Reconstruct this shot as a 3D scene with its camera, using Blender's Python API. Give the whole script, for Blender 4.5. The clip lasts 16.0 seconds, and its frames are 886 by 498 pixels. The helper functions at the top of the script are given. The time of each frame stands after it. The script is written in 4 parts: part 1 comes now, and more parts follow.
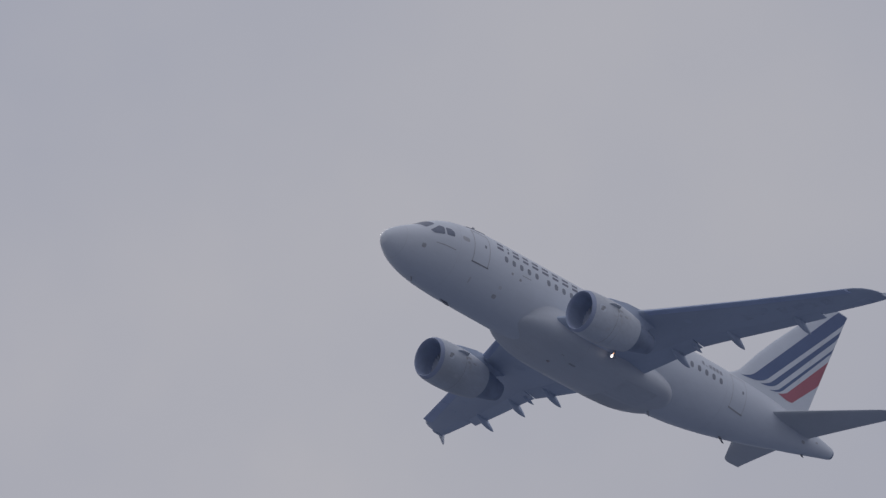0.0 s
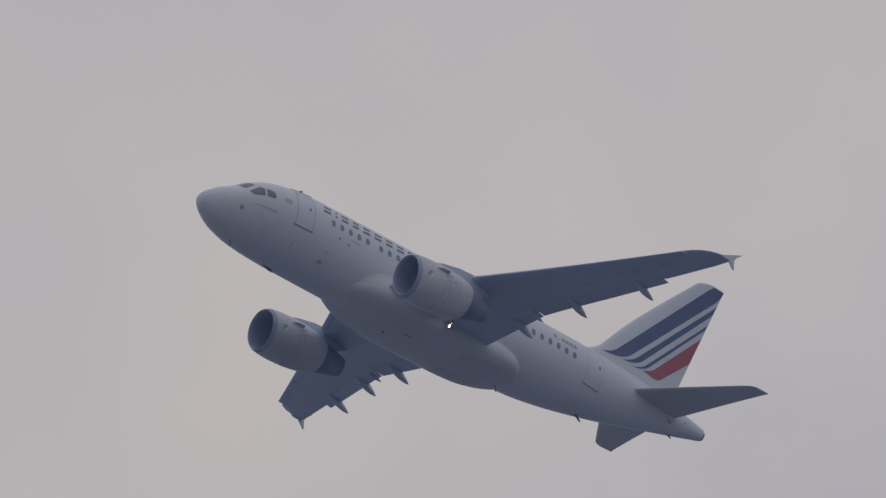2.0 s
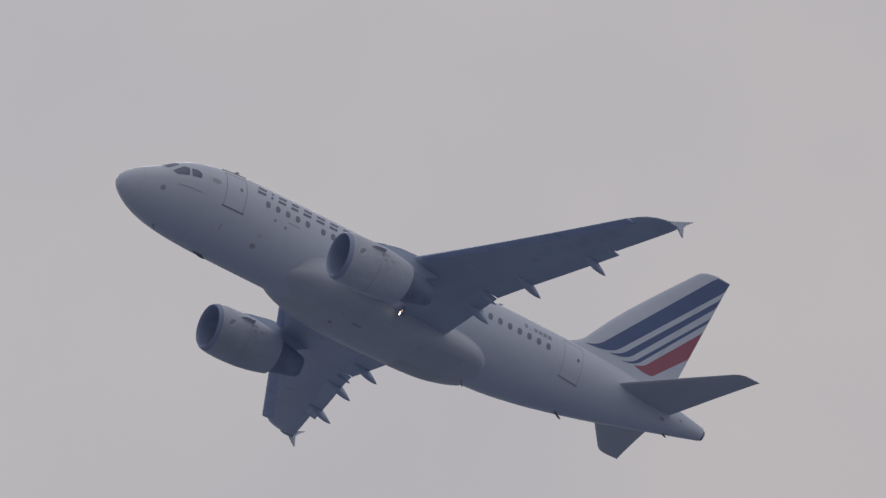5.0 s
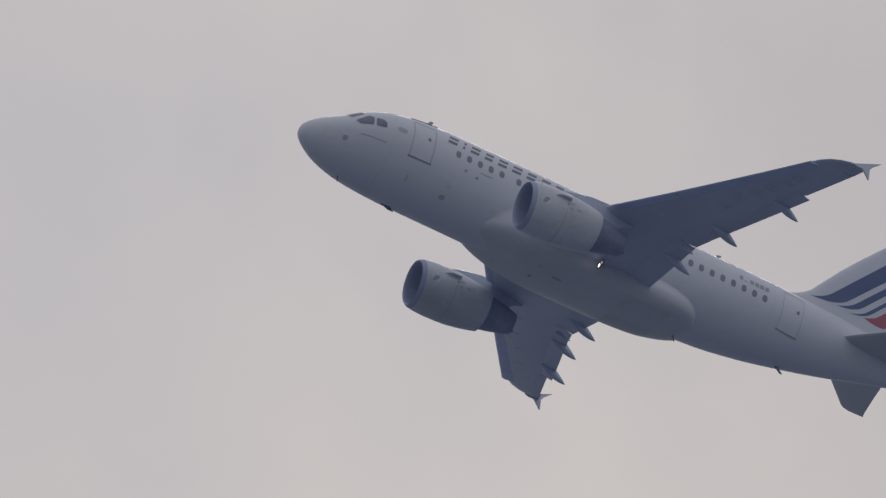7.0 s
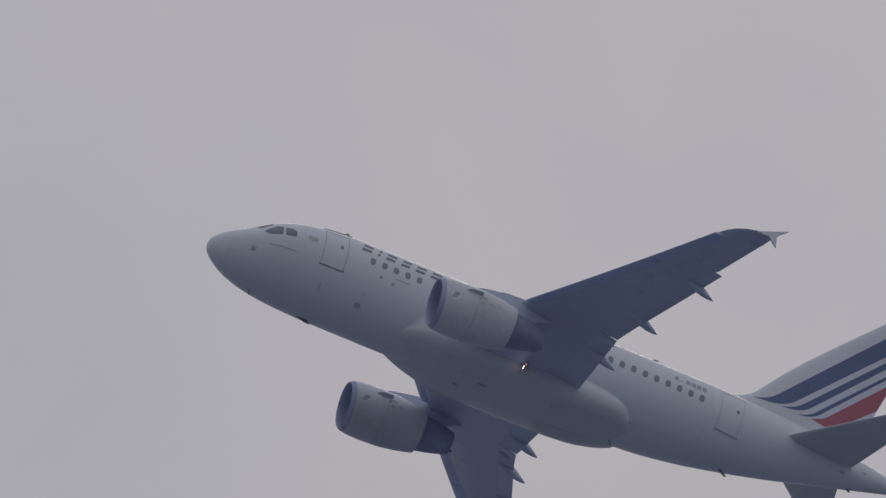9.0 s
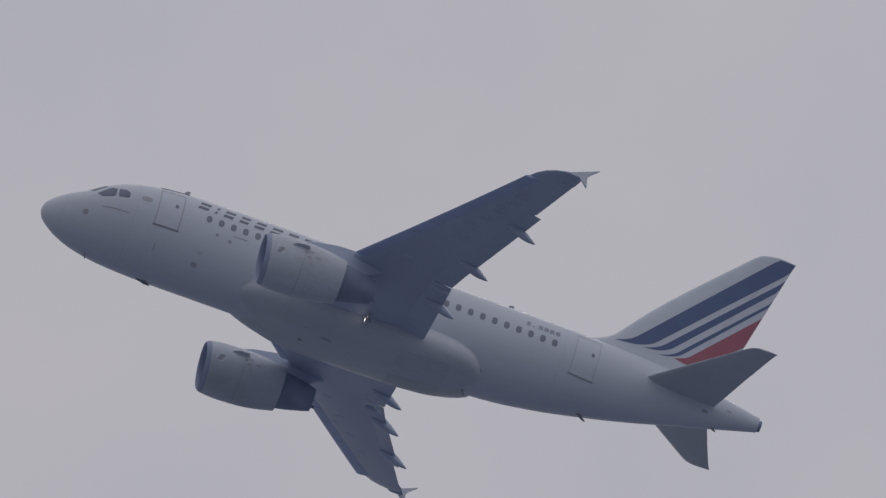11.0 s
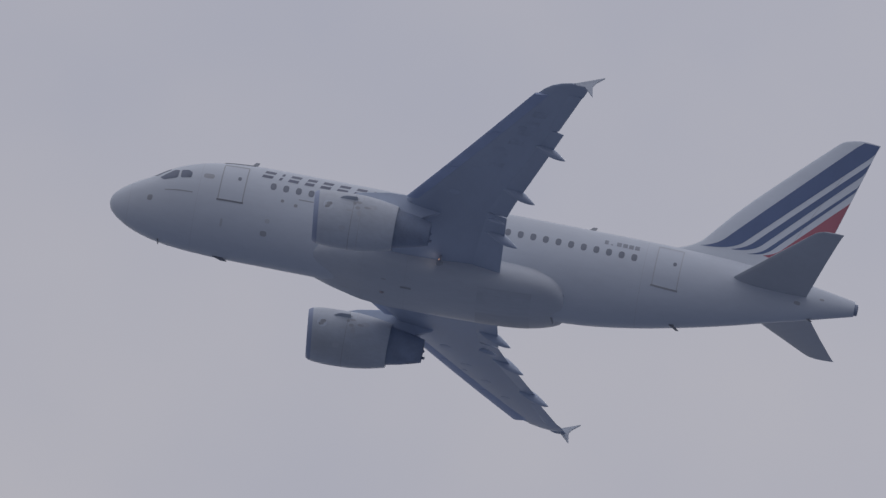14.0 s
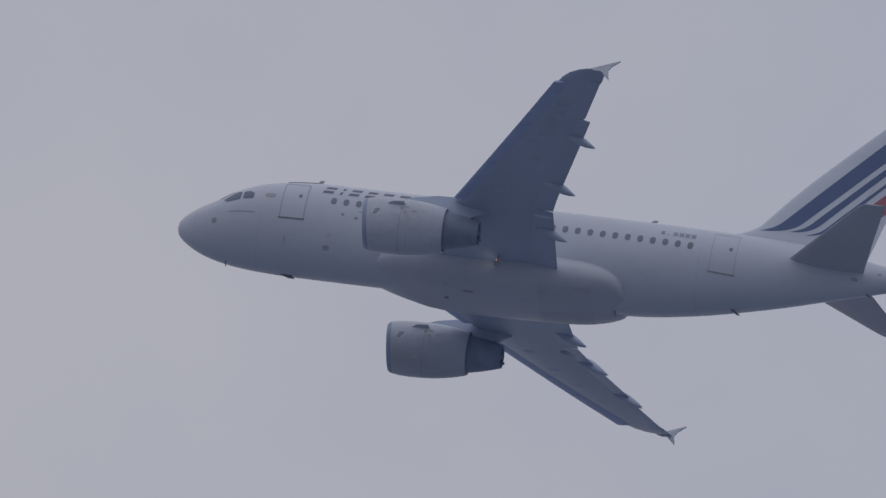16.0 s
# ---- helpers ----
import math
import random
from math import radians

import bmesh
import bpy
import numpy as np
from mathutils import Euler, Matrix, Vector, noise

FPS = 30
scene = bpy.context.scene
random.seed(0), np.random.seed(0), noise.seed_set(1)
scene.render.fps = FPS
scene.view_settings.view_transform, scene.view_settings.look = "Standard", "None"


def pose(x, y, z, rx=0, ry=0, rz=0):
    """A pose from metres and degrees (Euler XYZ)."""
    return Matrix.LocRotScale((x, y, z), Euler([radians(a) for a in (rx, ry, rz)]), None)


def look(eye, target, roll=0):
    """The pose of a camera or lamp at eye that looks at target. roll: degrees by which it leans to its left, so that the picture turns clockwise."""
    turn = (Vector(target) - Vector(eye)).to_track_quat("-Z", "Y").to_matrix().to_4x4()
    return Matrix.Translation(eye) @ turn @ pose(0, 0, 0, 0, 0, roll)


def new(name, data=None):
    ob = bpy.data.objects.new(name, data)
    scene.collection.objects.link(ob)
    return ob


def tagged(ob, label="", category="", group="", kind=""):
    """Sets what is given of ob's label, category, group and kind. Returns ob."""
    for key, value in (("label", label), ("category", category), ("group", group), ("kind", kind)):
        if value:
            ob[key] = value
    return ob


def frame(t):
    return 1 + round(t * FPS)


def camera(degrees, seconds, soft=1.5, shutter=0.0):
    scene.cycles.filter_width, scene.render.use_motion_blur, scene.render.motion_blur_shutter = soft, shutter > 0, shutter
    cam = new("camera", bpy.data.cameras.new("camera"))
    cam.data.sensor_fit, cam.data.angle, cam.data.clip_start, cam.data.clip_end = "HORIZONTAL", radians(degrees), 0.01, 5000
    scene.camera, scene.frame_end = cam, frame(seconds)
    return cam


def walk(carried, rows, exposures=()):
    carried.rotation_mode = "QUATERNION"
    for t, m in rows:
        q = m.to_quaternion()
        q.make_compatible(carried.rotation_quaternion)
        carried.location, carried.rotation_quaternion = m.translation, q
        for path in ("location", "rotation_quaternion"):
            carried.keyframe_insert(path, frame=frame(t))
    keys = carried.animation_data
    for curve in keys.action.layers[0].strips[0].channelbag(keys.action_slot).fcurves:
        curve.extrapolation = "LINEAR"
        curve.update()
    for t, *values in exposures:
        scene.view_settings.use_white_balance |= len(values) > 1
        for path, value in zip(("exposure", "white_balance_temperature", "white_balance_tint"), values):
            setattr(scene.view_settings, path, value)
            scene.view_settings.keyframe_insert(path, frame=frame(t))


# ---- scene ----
cam = camera(1.5, 16.0, soft=1.4)
# seconds and the turn of the camera, which pans by hand from one spot on the ground
PAN = [
    (0, 109.60462, 2.26311, -43.04100),
    (0.1, 109.68837, 2.23269, -42.88341),
    (0.2, 109.77029, 2.20497, -42.72422),
    (0.3, 109.85264, 2.17594, -42.56327),
    (0.4, 109.93771, 2.14160, -42.40042),
    (0.5, 110.02779, 2.09794, -42.23557),
    (0.6, 110.12412, 2.04230, -42.06974),
    (0.7, 110.22520, 1.97738, -41.90307),
    (0.8, 110.32917, 1.90721, -41.73410),
    (0.9, 110.43415, 1.83584, -41.56134),
    (1, 110.53825, 1.76728, -41.38328),
    (1.1, 110.64184, 1.70214, -41.20015),
    (1.2, 110.74616, 1.63774, -41.01292),
    (1.3, 110.85062, 1.57317, -40.82125),
    (1.4, 110.95462, 1.50752, -40.62479),
    (1.5, 111.05757, 1.43989, -40.42318),
    (1.6, 111.15941, 1.36913, -40.21470),
    (1.7, 111.26051, 1.29587, -39.99958),
    (1.8, 111.36091, 1.22181, -39.78043),
    (1.9, 111.46066, 1.14868, -39.55985),
    (2, 111.55983, 1.07820, -39.34046),
    (2.1, 111.65856, 1.00826, -39.12303),
    (2.2, 111.75682, 0.93771, -38.90582),
    (2.3, 111.85439, 0.86971, -38.68768),
    (2.4, 111.95107, 0.80738, -38.46742),
    (2.5, 112.04662, 0.75385, -38.24383),
    (2.6, 112.14043, 0.71071, -38.01714),
    (2.7, 112.23265, 0.67584, -37.78809),
    (2.8, 112.32418, 0.64682, -37.55629),
    (2.9, 112.41591, 0.62125, -37.32136),
    (3, 112.50874, 0.59672, -37.08293),
    (3.1, 112.60339, 0.58174, -36.83828),
    (3.2, 112.69926, 0.57787, -36.58761),
    (3.3, 112.79524, 0.57237, -36.33499),
    (3.4, 112.89025, 0.55250, -36.08455),
    (3.5, 112.98320, 0.50557, -35.84051),
    (3.6, 113.07395, 0.42659, -35.60440),
    (3.7, 113.16370, 0.33923, -35.36937),
    (3.8, 113.25285, 0.26156, -35.13074),
    (3.9, 113.34116, 0.19081, -34.88953),
    (4, 113.42866, 0.12610, -34.64585),
    (4.1, 113.51537, 0.06655, -34.39985),
    (4.2, 113.60130, 0.01130, -34.15165),
    (4.3, 113.68646, -0.04053, -33.90141),
    (4.4, 113.77087, -0.08981, -33.64926),
    (4.5, 113.85456, -0.13741, -33.39536),
    (4.6, 113.93754, -0.18419, -33.13988),
    (4.7, 114.01983, -0.23102, -32.88297),
    (4.8, 114.10145, -0.27876, -32.62480),
    (4.9, 114.18242, -0.32826, -32.36554),
    (5, 114.26277, -0.38039, -32.10538),
    (5.1, 114.34252, -0.43599, -31.84450),
    (5.2, 114.42169, -0.49591, -31.58309),
    (5.3, 114.50031, -0.56102, -31.32133),
    (5.4, 114.57841, -0.63215, -31.05942),
    (5.5, 114.65600, -0.71016, -30.79758),
    (5.6, 114.73313, -0.79588, -30.53600),
    (5.7, 114.80981, -0.89015, -30.27489),
    (5.8, 114.88608, -0.99383, -30.01447),
    (5.9, 114.96162, -1.10619, -29.75589),
    (6, 115.03712, -1.21963, -29.49405),
    (6.1, 115.11424, -1.33290, -29.22509),
    (6.2, 115.19268, -1.44758, -28.95058),
    (6.3, 115.27109, -1.55843, -28.66938),
    (6.4, 115.34810, -1.66023, -28.38035),
    (6.5, 115.42237, -1.74776, -28.08235),
    (6.6, 115.49077, -1.82322, -27.77268),
    (6.7, 115.55420, -1.89011, -27.45210),
    (6.8, 115.61727, -1.94522, -27.12454),
    (6.9, 115.68467, -1.98535, -26.79393),
    (7, 115.76106, -2.00729, -26.46420),
    (7.1, 115.85013, -2.00614, -26.13640),
    (7.2, 115.94879, -1.98412, -25.80785),
    (7.3, 116.05154, -1.94862, -25.47695),
    (7.4, 116.15293, -1.90702, -25.14210),
    (7.5, 116.24747, -1.86669, -24.80173),
    (7.6, 116.33499, -1.82014, -24.44940),
    (7.7, 116.41919, -1.76249, -24.08614),
    (7.8, 116.50033, -1.70496, -23.72169),
    (7.9, 116.57865, -1.65872, -23.36584),
    (8, 116.65436, -1.63493, -23.02844),
    (8.1, 116.72679, -1.64188, -22.71511),
    (8.2, 116.79580, -1.67208, -22.41947),
    (8.3, 116.86239, -1.71298, -22.13336),
    (8.4, 116.92751, -1.75206, -21.84859),
    (8.5, 116.99208, -1.77681, -21.55687),
    (8.6, 117.05581, -1.78267, -21.25705),
    (8.7, 117.11806, -1.77799, -20.95465),
    (8.8, 117.17926, -1.76967, -20.65140),
    (8.9, 117.23985, -1.76463, -20.34906),
    (9, 117.30027, -1.76976, -20.04941),
    (9.1, 117.36023, -1.78365, -19.75143),
    (9.2, 117.41947, -1.80173, -19.45400),
    (9.3, 117.47845, -1.82601, -19.15881),
    (9.4, 117.53764, -1.85854, -18.86756),
    (9.5, 117.59752, -1.90135, -18.58195),
    (9.6, 117.65846, -1.95879, -18.30478),
    (9.7, 117.71920, -2.01636, -18.02683),
    (9.8, 117.77867, -2.06477, -17.74187),
    (9.9, 117.83709, -2.11147, -17.45422),
    (10, 117.89449, -2.15531, -17.16333),
    (10.1, 117.95091, -2.19515, -16.86860),
    (10.2, 118.00636, -2.22986, -16.56947),
    (10.3, 118.06088, -2.25830, -16.26535),
    (10.4, 118.11447, -2.27935, -15.95565),
    (10.5, 118.16718, -2.29186, -15.63979),
    (10.6, 118.21902, -2.29472, -15.31715),
    (10.7, 118.27003, -2.28679, -14.98714),
    (10.8, 118.32024, -2.26695, -14.64916),
    (10.9, 118.36970, -2.23407, -14.30260),
    (11, 118.41845, -2.18704, -13.94685),
    (11.1, 118.46656, -2.12474, -13.58129),
    (11.2, 118.51409, -2.04604, -13.20531),
    (11.3, 118.56114, -1.94984, -12.81827),
    (11.4, 118.60781, -1.83501, -12.41957),
    (11.5, 118.65422, -1.70044, -12.00856),
    (11.6, 118.70051, -1.54503, -11.58463),
    (11.7, 118.74684, -1.36767, -11.14712),
    (11.8, 118.79342, -1.16725, -10.69542),
    (11.9, 118.84025, -0.93843, -10.22539),
    (12, 118.88751, -0.71023, -9.75623),
    (12.1, 118.93522, -0.50992, -9.30658),
    (12.2, 118.98320, -0.32906, -8.87079),
    (12.3, 119.03128, -0.16454, -8.44687),
    (12.4, 119.07935, -0.01322, -8.03278),
    (12.5, 119.12731, 0.12800, -7.62648),
    (12.6, 119.17386, 0.25800, -7.23049),
    (12.7, 119.21896, 0.37474, -6.84626),
    (12.8, 119.26448, 0.47995, -6.47020),
    (12.9, 119.31232, 0.57536, -6.09872),
    (13, 119.36442, 0.66267, -5.72822),
    (13.1, 119.42356, 0.74157, -5.35811),
    (13.2, 119.48847, 0.81092, -4.99089),
    (13.3, 119.55499, 0.87121, -4.62754),
    (13.4, 119.61896, 0.92295, -4.26902),
    (13.5, 119.67621, 0.96665, -3.91632),
    (13.6, 119.72441, 0.99697, -3.57197),
    (13.7, 119.76631, 1.01362, -3.23543),
    (13.8, 119.80547, 1.02465, -2.90297),
    (13.9, 119.84543, 1.03807, -2.57083),
    (14, 119.88975, 1.06190, -2.23523),
    (14.1, 119.93814, 1.09694, -1.89623),
    (14.2, 119.98826, 1.13782, -1.55638),
    (14.3, 120.04062, 1.18332, -1.21556),
    (14.4, 120.09575, 1.23222, -0.87368),
    (14.5, 120.15415, 1.28330, -0.53064),
    (14.6, 120.21878, 1.34070, -0.18487),
    (14.7, 120.28934, 1.40518, 0.16356),
    (14.8, 120.36147, 1.47054, 0.51225),
    (14.9, 120.43078, 1.53058, 0.85879),
    (15, 120.49289, 1.57914, 1.20074),
    (15.1, 120.54499, 1.61507, 1.53958),
    (15.2, 120.59005, 1.64251, 1.87688),
    (15.3, 120.63225, 1.66326, 2.21034),
    (15.4, 120.67581, 1.67911, 2.53767),
    (15.5, 120.72490, 1.69183, 2.85658),
    (15.6, 120.78046, 1.69971, 3.16475),
    (15.7, 120.83973, 1.70158, 3.46365),
    (15.8, 120.90131, 1.70001, 3.75666),
    (15.9, 120.96386, 1.69757, 4.04720),
    (16, 121.02600, 1.69683, 4.33868),
]
EXPOSURES = [(0.0, -0.03, 6180, 10), (0.5, 0.08, 6600, 10), (1.0, 0.09, 6780, 10), (1.5, 0.05, 6760, 10), (2.0, -0.13, 6380, 10), (2.5, -0.09, 6420, 10), (3.0, -0.11, 6300, 10), (3.5, -0.13, 6270, 10),
             (6.0, -0.12, 6370, 10), (6.5, -0.19, 6260, 10), (7.0, -0.15, 6390, 10), (7.5, -0.12, 6480, 10), (8.0, -0.15, 6420, 10), (9.0, -0.18, 6440, 10), (9.5, -0.16, 6390, 10),
             (12.0, -0.04, 6360, 10), (13.0, -0.01, 6320, 10), (13.5, 0.0, 6190, 10), (14.0, 0.03, 6230, 10), (15.3, 0.07, 6200, 10), (16.0, 0.0, 6080, 10)]
walk(cam, [(t, pose(0, 0, 1.6, rx, ry, rz)) for t, rx, ry, rz in PAN], EXPOSURES)

# seconds, place and turn of the airliner on its climb
CLIMB = [
    (0, 1131.394, 1181.638, 584.901, 3.7821, 12.0429, 0.2411),
    (0.1, 1123.410, 1181.642, 586.323, 3.8553, 11.9993, 0.2046),
    (0.2, 1115.419, 1181.660, 587.724, 3.9319, 11.9523, 0.1689),
    (0.3, 1107.423, 1181.692, 589.104, 4.0068, 11.9071, 0.1327),
    (0.4, 1099.420, 1181.739, 590.465, 4.0752, 11.8687, 0.0949),
    (0.5, 1091.411, 1181.800, 591.805, 4.1320, 11.8420, 0.0542),
    (0.6, 1083.397, 1181.875, 593.126, 4.1749, 11.8304, 0.0085),
    (0.7, 1075.378, 1181.963, 594.428, 4.2071, 11.8305, -0.0415),
    (0.8, 1067.354, 1182.065, 595.711, 4.2323, 11.8373, -0.0924),
    (0.9, 1059.324, 1182.180, 596.975, 4.2542, 11.8459, -0.1408),
    (1, 1051.290, 1182.309, 598.221, 4.2765, 11.8515, -0.1834),
    (1.1, 1043.252, 1182.450, 599.448, 4.3021, 11.8531, -0.2222),
    (1.2, 1035.209, 1182.604, 600.658, 4.3286, 11.8541, -0.2597),
    (1.3, 1027.163, 1182.771, 601.851, 4.3515, 11.8557, -0.2924),
    (1.4, 1019.112, 1182.950, 603.026, 4.3664, 11.8591, -0.3171),
    (1.5, 1011.058, 1183.141, 604.184, 4.3688, 11.8656, -0.3306),
    (1.6, 1003.000, 1183.344, 605.326, 4.3552, 11.8774, -0.3319),
    (1.7, 994.940, 1183.558, 606.452, 4.3286, 11.8936, -0.3232),
    (1.8, 986.876, 1183.785, 607.562, 4.2942, 11.9110, -0.3058),
    (1.9, 978.810, 1184.022, 608.656, 4.2574, 11.9261, -0.2814),
    (2, 970.741, 1184.271, 609.734, 4.2233, 11.9356, -0.2512),
    (2.1, 962.670, 1184.531, 610.798, 4.1908, 11.9385, -0.2122),
    (2.2, 954.597, 1184.802, 611.847, 4.1564, 11.9372, -0.1632),
    (2.3, 946.522, 1185.083, 612.881, 4.1218, 11.9330, -0.1092),
    (2.4, 938.445, 1185.375, 613.902, 4.0889, 11.9272, -0.0550),
    (2.5, 930.367, 1185.677, 614.908, 4.0593, 11.9211, -0.0053),
    (2.6, 922.287, 1185.989, 615.901, 4.0318, 11.9146, 0.0413),
    (2.7, 914.207, 1186.311, 616.881, 4.0052, 11.9068, 0.0880),
    (2.8, 906.126, 1186.643, 617.848, 3.9814, 11.8978, 0.1326),
    (2.9, 898.044, 1186.984, 618.802, 3.9626, 11.8878, 0.1728),
    (3, 889.962, 1187.334, 619.744, 3.9508, 11.8770, 0.2063),
    (3.1, 881.880, 1187.693, 620.674, 3.9473, 11.8640, 0.2336),
    (3.2, 873.798, 1188.062, 621.592, 3.9507, 11.8488, 0.2562),
    (3.3, 865.716, 1188.439, 622.499, 3.9591, 11.8332, 0.2734),
    (3.4, 857.635, 1188.824, 623.394, 3.9706, 11.8191, 0.2842),
    (3.5, 849.554, 1189.218, 624.279, 3.9832, 11.8083, 0.2880),
    (3.6, 841.475, 1189.620, 625.154, 3.9976, 11.8014, 0.2831),
    (3.7, 833.396, 1190.030, 626.018, 4.0133, 11.7955, 0.2748),
    (3.8, 825.319, 1190.447, 626.872, 4.0267, 11.7898, 0.2688),
    (3.9, 817.244, 1190.872, 627.717, 4.0368, 11.7850, 0.2640),
    (4, 809.170, 1191.305, 628.552, 4.0440, 11.7811, 0.2601),
    (4.1, 801.098, 1191.744, 629.378, 4.0491, 11.7779, 0.2569),
    (4.2, 793.029, 1192.191, 630.196, 4.0526, 11.7752, 0.2543),
    (4.3, 784.962, 1192.644, 631.005, 4.0552, 11.7730, 0.2520),
    (4.4, 776.898, 1193.104, 631.806, 4.0575, 11.7710, 0.2499),
    (4.5, 768.837, 1193.570, 632.600, 4.0601, 11.7691, 0.2476),
    (4.6, 760.778, 1194.043, 633.385, 4.0636, 11.7673, 0.2451),
    (4.7, 752.723, 1194.521, 634.164, 4.0686, 11.7653, 0.2421),
    (4.8, 744.672, 1195.005, 634.936, 4.0759, 11.7629, 0.2384),
    (4.9, 736.625, 1195.495, 635.701, 4.0859, 11.7602, 0.2337),
    (5, 728.581, 1195.991, 636.460, 4.0993, 11.7568, 0.2280),
    (5.1, 720.541, 1196.491, 637.213, 4.1167, 11.7528, 0.2209),
    (5.2, 712.506, 1196.997, 637.960, 4.1388, 11.7478, 0.2122),
    (5.3, 704.476, 1197.507, 638.702, 4.1661, 11.7419, 0.2019),
    (5.4, 696.451, 1198.023, 639.439, 4.1992, 11.7348, 0.1895),
    (5.5, 688.430, 1198.542, 640.171, 4.2389, 11.7265, 0.1750),
    (5.6, 680.415, 1199.066, 640.899, 4.2857, 11.7167, 0.1582),
    (5.7, 672.405, 1199.594, 641.622, 4.3402, 11.7053, 0.1387),
    (5.8, 664.401, 1200.126, 642.342, 4.4031, 11.6923, 0.1164),
    (5.9, 656.403, 1200.662, 643.058, 4.4724, 11.6772, 0.0932),
    (6, 648.411, 1201.201, 643.770, 4.5469, 11.6628, 0.0659),
    (6.1, 640.426, 1201.743, 644.480, 4.6341, 11.6514, 0.0264),
    (6.2, 632.447, 1202.288, 645.187, 4.7337, 11.6422, -0.0241),
    (6.3, 624.474, 1202.837, 645.892, 4.8359, 11.6354, -0.0787),
    (6.4, 616.509, 1203.388, 646.595, 4.9311, 11.6310, -0.1309),
    (6.5, 608.551, 1203.942, 647.296, 5.0095, 11.6289, -0.1737),
    (6.6, 600.601, 1204.498, 647.995, 5.0741, 11.6280, -0.2062),
    (6.7, 592.658, 1205.056, 648.694, 5.1314, 11.6283, -0.2327),
    (6.8, 584.723, 1205.616, 649.391, 5.1769, 11.6314, -0.2550),
    (6.9, 576.796, 1206.178, 650.088, 5.2062, 11.6391, -0.2748),
    (7, 568.877, 1206.742, 650.785, 5.2149, 11.6530, -0.2939),
    (7.1, 560.967, 1207.307, 651.482, 5.2054, 11.6743, -0.3142),
    (7.2, 553.066, 1207.873, 652.179, 5.1807, 11.7019, -0.3347),
    (7.3, 545.173, 1208.440, 652.877, 5.1371, 11.7340, -0.3522),
    (7.4, 537.290, 1209.008, 653.576, 5.0709, 11.7688, -0.3638),
    (7.5, 529.416, 1209.577, 654.276, 4.9783, 11.8048, -0.3664),
    (7.6, 521.552, 1210.146, 654.978, 4.8548, 11.8434, -0.3589),
    (7.7, 513.697, 1210.715, 655.681, 4.7028, 11.8857, -0.3433),
    (7.8, 505.853, 1211.284, 656.387, 4.5293, 11.9296, -0.3215),
    (7.9, 498.019, 1211.854, 657.095, 4.3414, 11.9729, -0.2952),
    (8, 490.195, 1212.422, 657.807, 4.1462, 12.0134, -0.2661),
    (8.1, 482.382, 1212.991, 658.521, 3.9303, 12.0536, -0.2327),
    (8.2, 474.580, 1213.558, 659.238, 3.6891, 12.0951, -0.1939),
    (8.3, 466.789, 1214.125, 659.959, 3.4425, 12.1341, -0.1520),
    (8.4, 459.009, 1214.691, 660.684, 3.2106, 12.1668, -0.1092),
    (8.5, 451.241, 1215.255, 661.414, 3.0134, 12.1895, -0.0678),
    (8.6, 443.485, 1215.818, 662.148, 2.8518, 12.2004, -0.0264),
    (8.7, 435.740, 1216.379, 662.887, 2.7126, 12.2019, 0.0168),
    (8.8, 428.008, 1216.938, 663.631, 2.5943, 12.1967, 0.0595),
    (8.9, 420.288, 1217.495, 664.381, 2.4954, 12.1873, 0.0998),
    (9, 412.581, 1218.050, 665.136, 2.4145, 12.1764, 0.1355),
    (9.1, 404.887, 1218.603, 665.898, 2.3502, 12.1638, 0.1662),
    (9.2, 397.205, 1219.153, 666.666, 2.3033, 12.1477, 0.1934),
    (9.3, 389.537, 1219.700, 667.441, 2.2761, 12.1282, 0.2176),
    (9.4, 381.883, 1220.244, 668.222, 2.2708, 12.1057, 0.2394),
    (9.5, 374.242, 1220.784, 669.011, 2.2896, 12.0801, 0.2595),
    (9.6, 366.615, 1221.322, 669.808, 2.3366, 12.0503, 0.2781),
    (9.7, 359.003, 1221.855, 670.613, 2.3977, 12.0199, 0.2939),
    (9.8, 351.404, 1222.385, 671.425, 2.4644, 11.9936, 0.3039),
    (9.9, 343.821, 1222.911, 672.247, 2.5442, 11.9708, 0.3065),
    (10, 336.252, 1223.433, 673.077, 2.6359, 11.9512, 0.3023),
    (10.1, 328.698, 1223.951, 673.916, 2.7382, 11.9346, 0.2920),
    (10.2, 321.159, 1224.463, 674.765, 2.8500, 11.9208, 0.2764),
    (10.3, 313.636, 1224.972, 675.623, 2.9698, 11.9096, 0.2561),
    (10.4, 306.128, 1225.475, 676.492, 3.0964, 11.9008, 0.2320),
    (10.5, 298.636, 1225.973, 677.370, 3.2287, 11.8942, 0.2047),
    (10.6, 291.161, 1226.465, 678.260, 3.3652, 11.8896, 0.1749),
    (10.7, 283.701, 1226.953, 679.160, 3.5048, 11.8867, 0.1434),
    (10.8, 276.258, 1227.434, 680.072, 3.6462, 11.8854, 0.1109),
    (10.9, 268.832, 1227.910, 680.995, 3.7880, 11.8854, 0.0780),
    (11, 261.423, 1228.379, 681.930, 3.9291, 11.8865, 0.0456),
    (11.1, 254.031, 1228.842, 682.877, 4.0682, 11.8885, 0.0143),
    (11.2, 246.657, 1229.299, 683.837, 4.2040, 11.8910, -0.0152),
    (11.3, 239.300, 1229.749, 684.809, 4.3353, 11.8940, -0.0422),
    (11.4, 231.960, 1230.192, 685.794, 4.4607, 11.8971, -0.0659),
    (11.5, 224.639, 1230.628, 686.793, 4.5790, 11.9000, -0.0856),
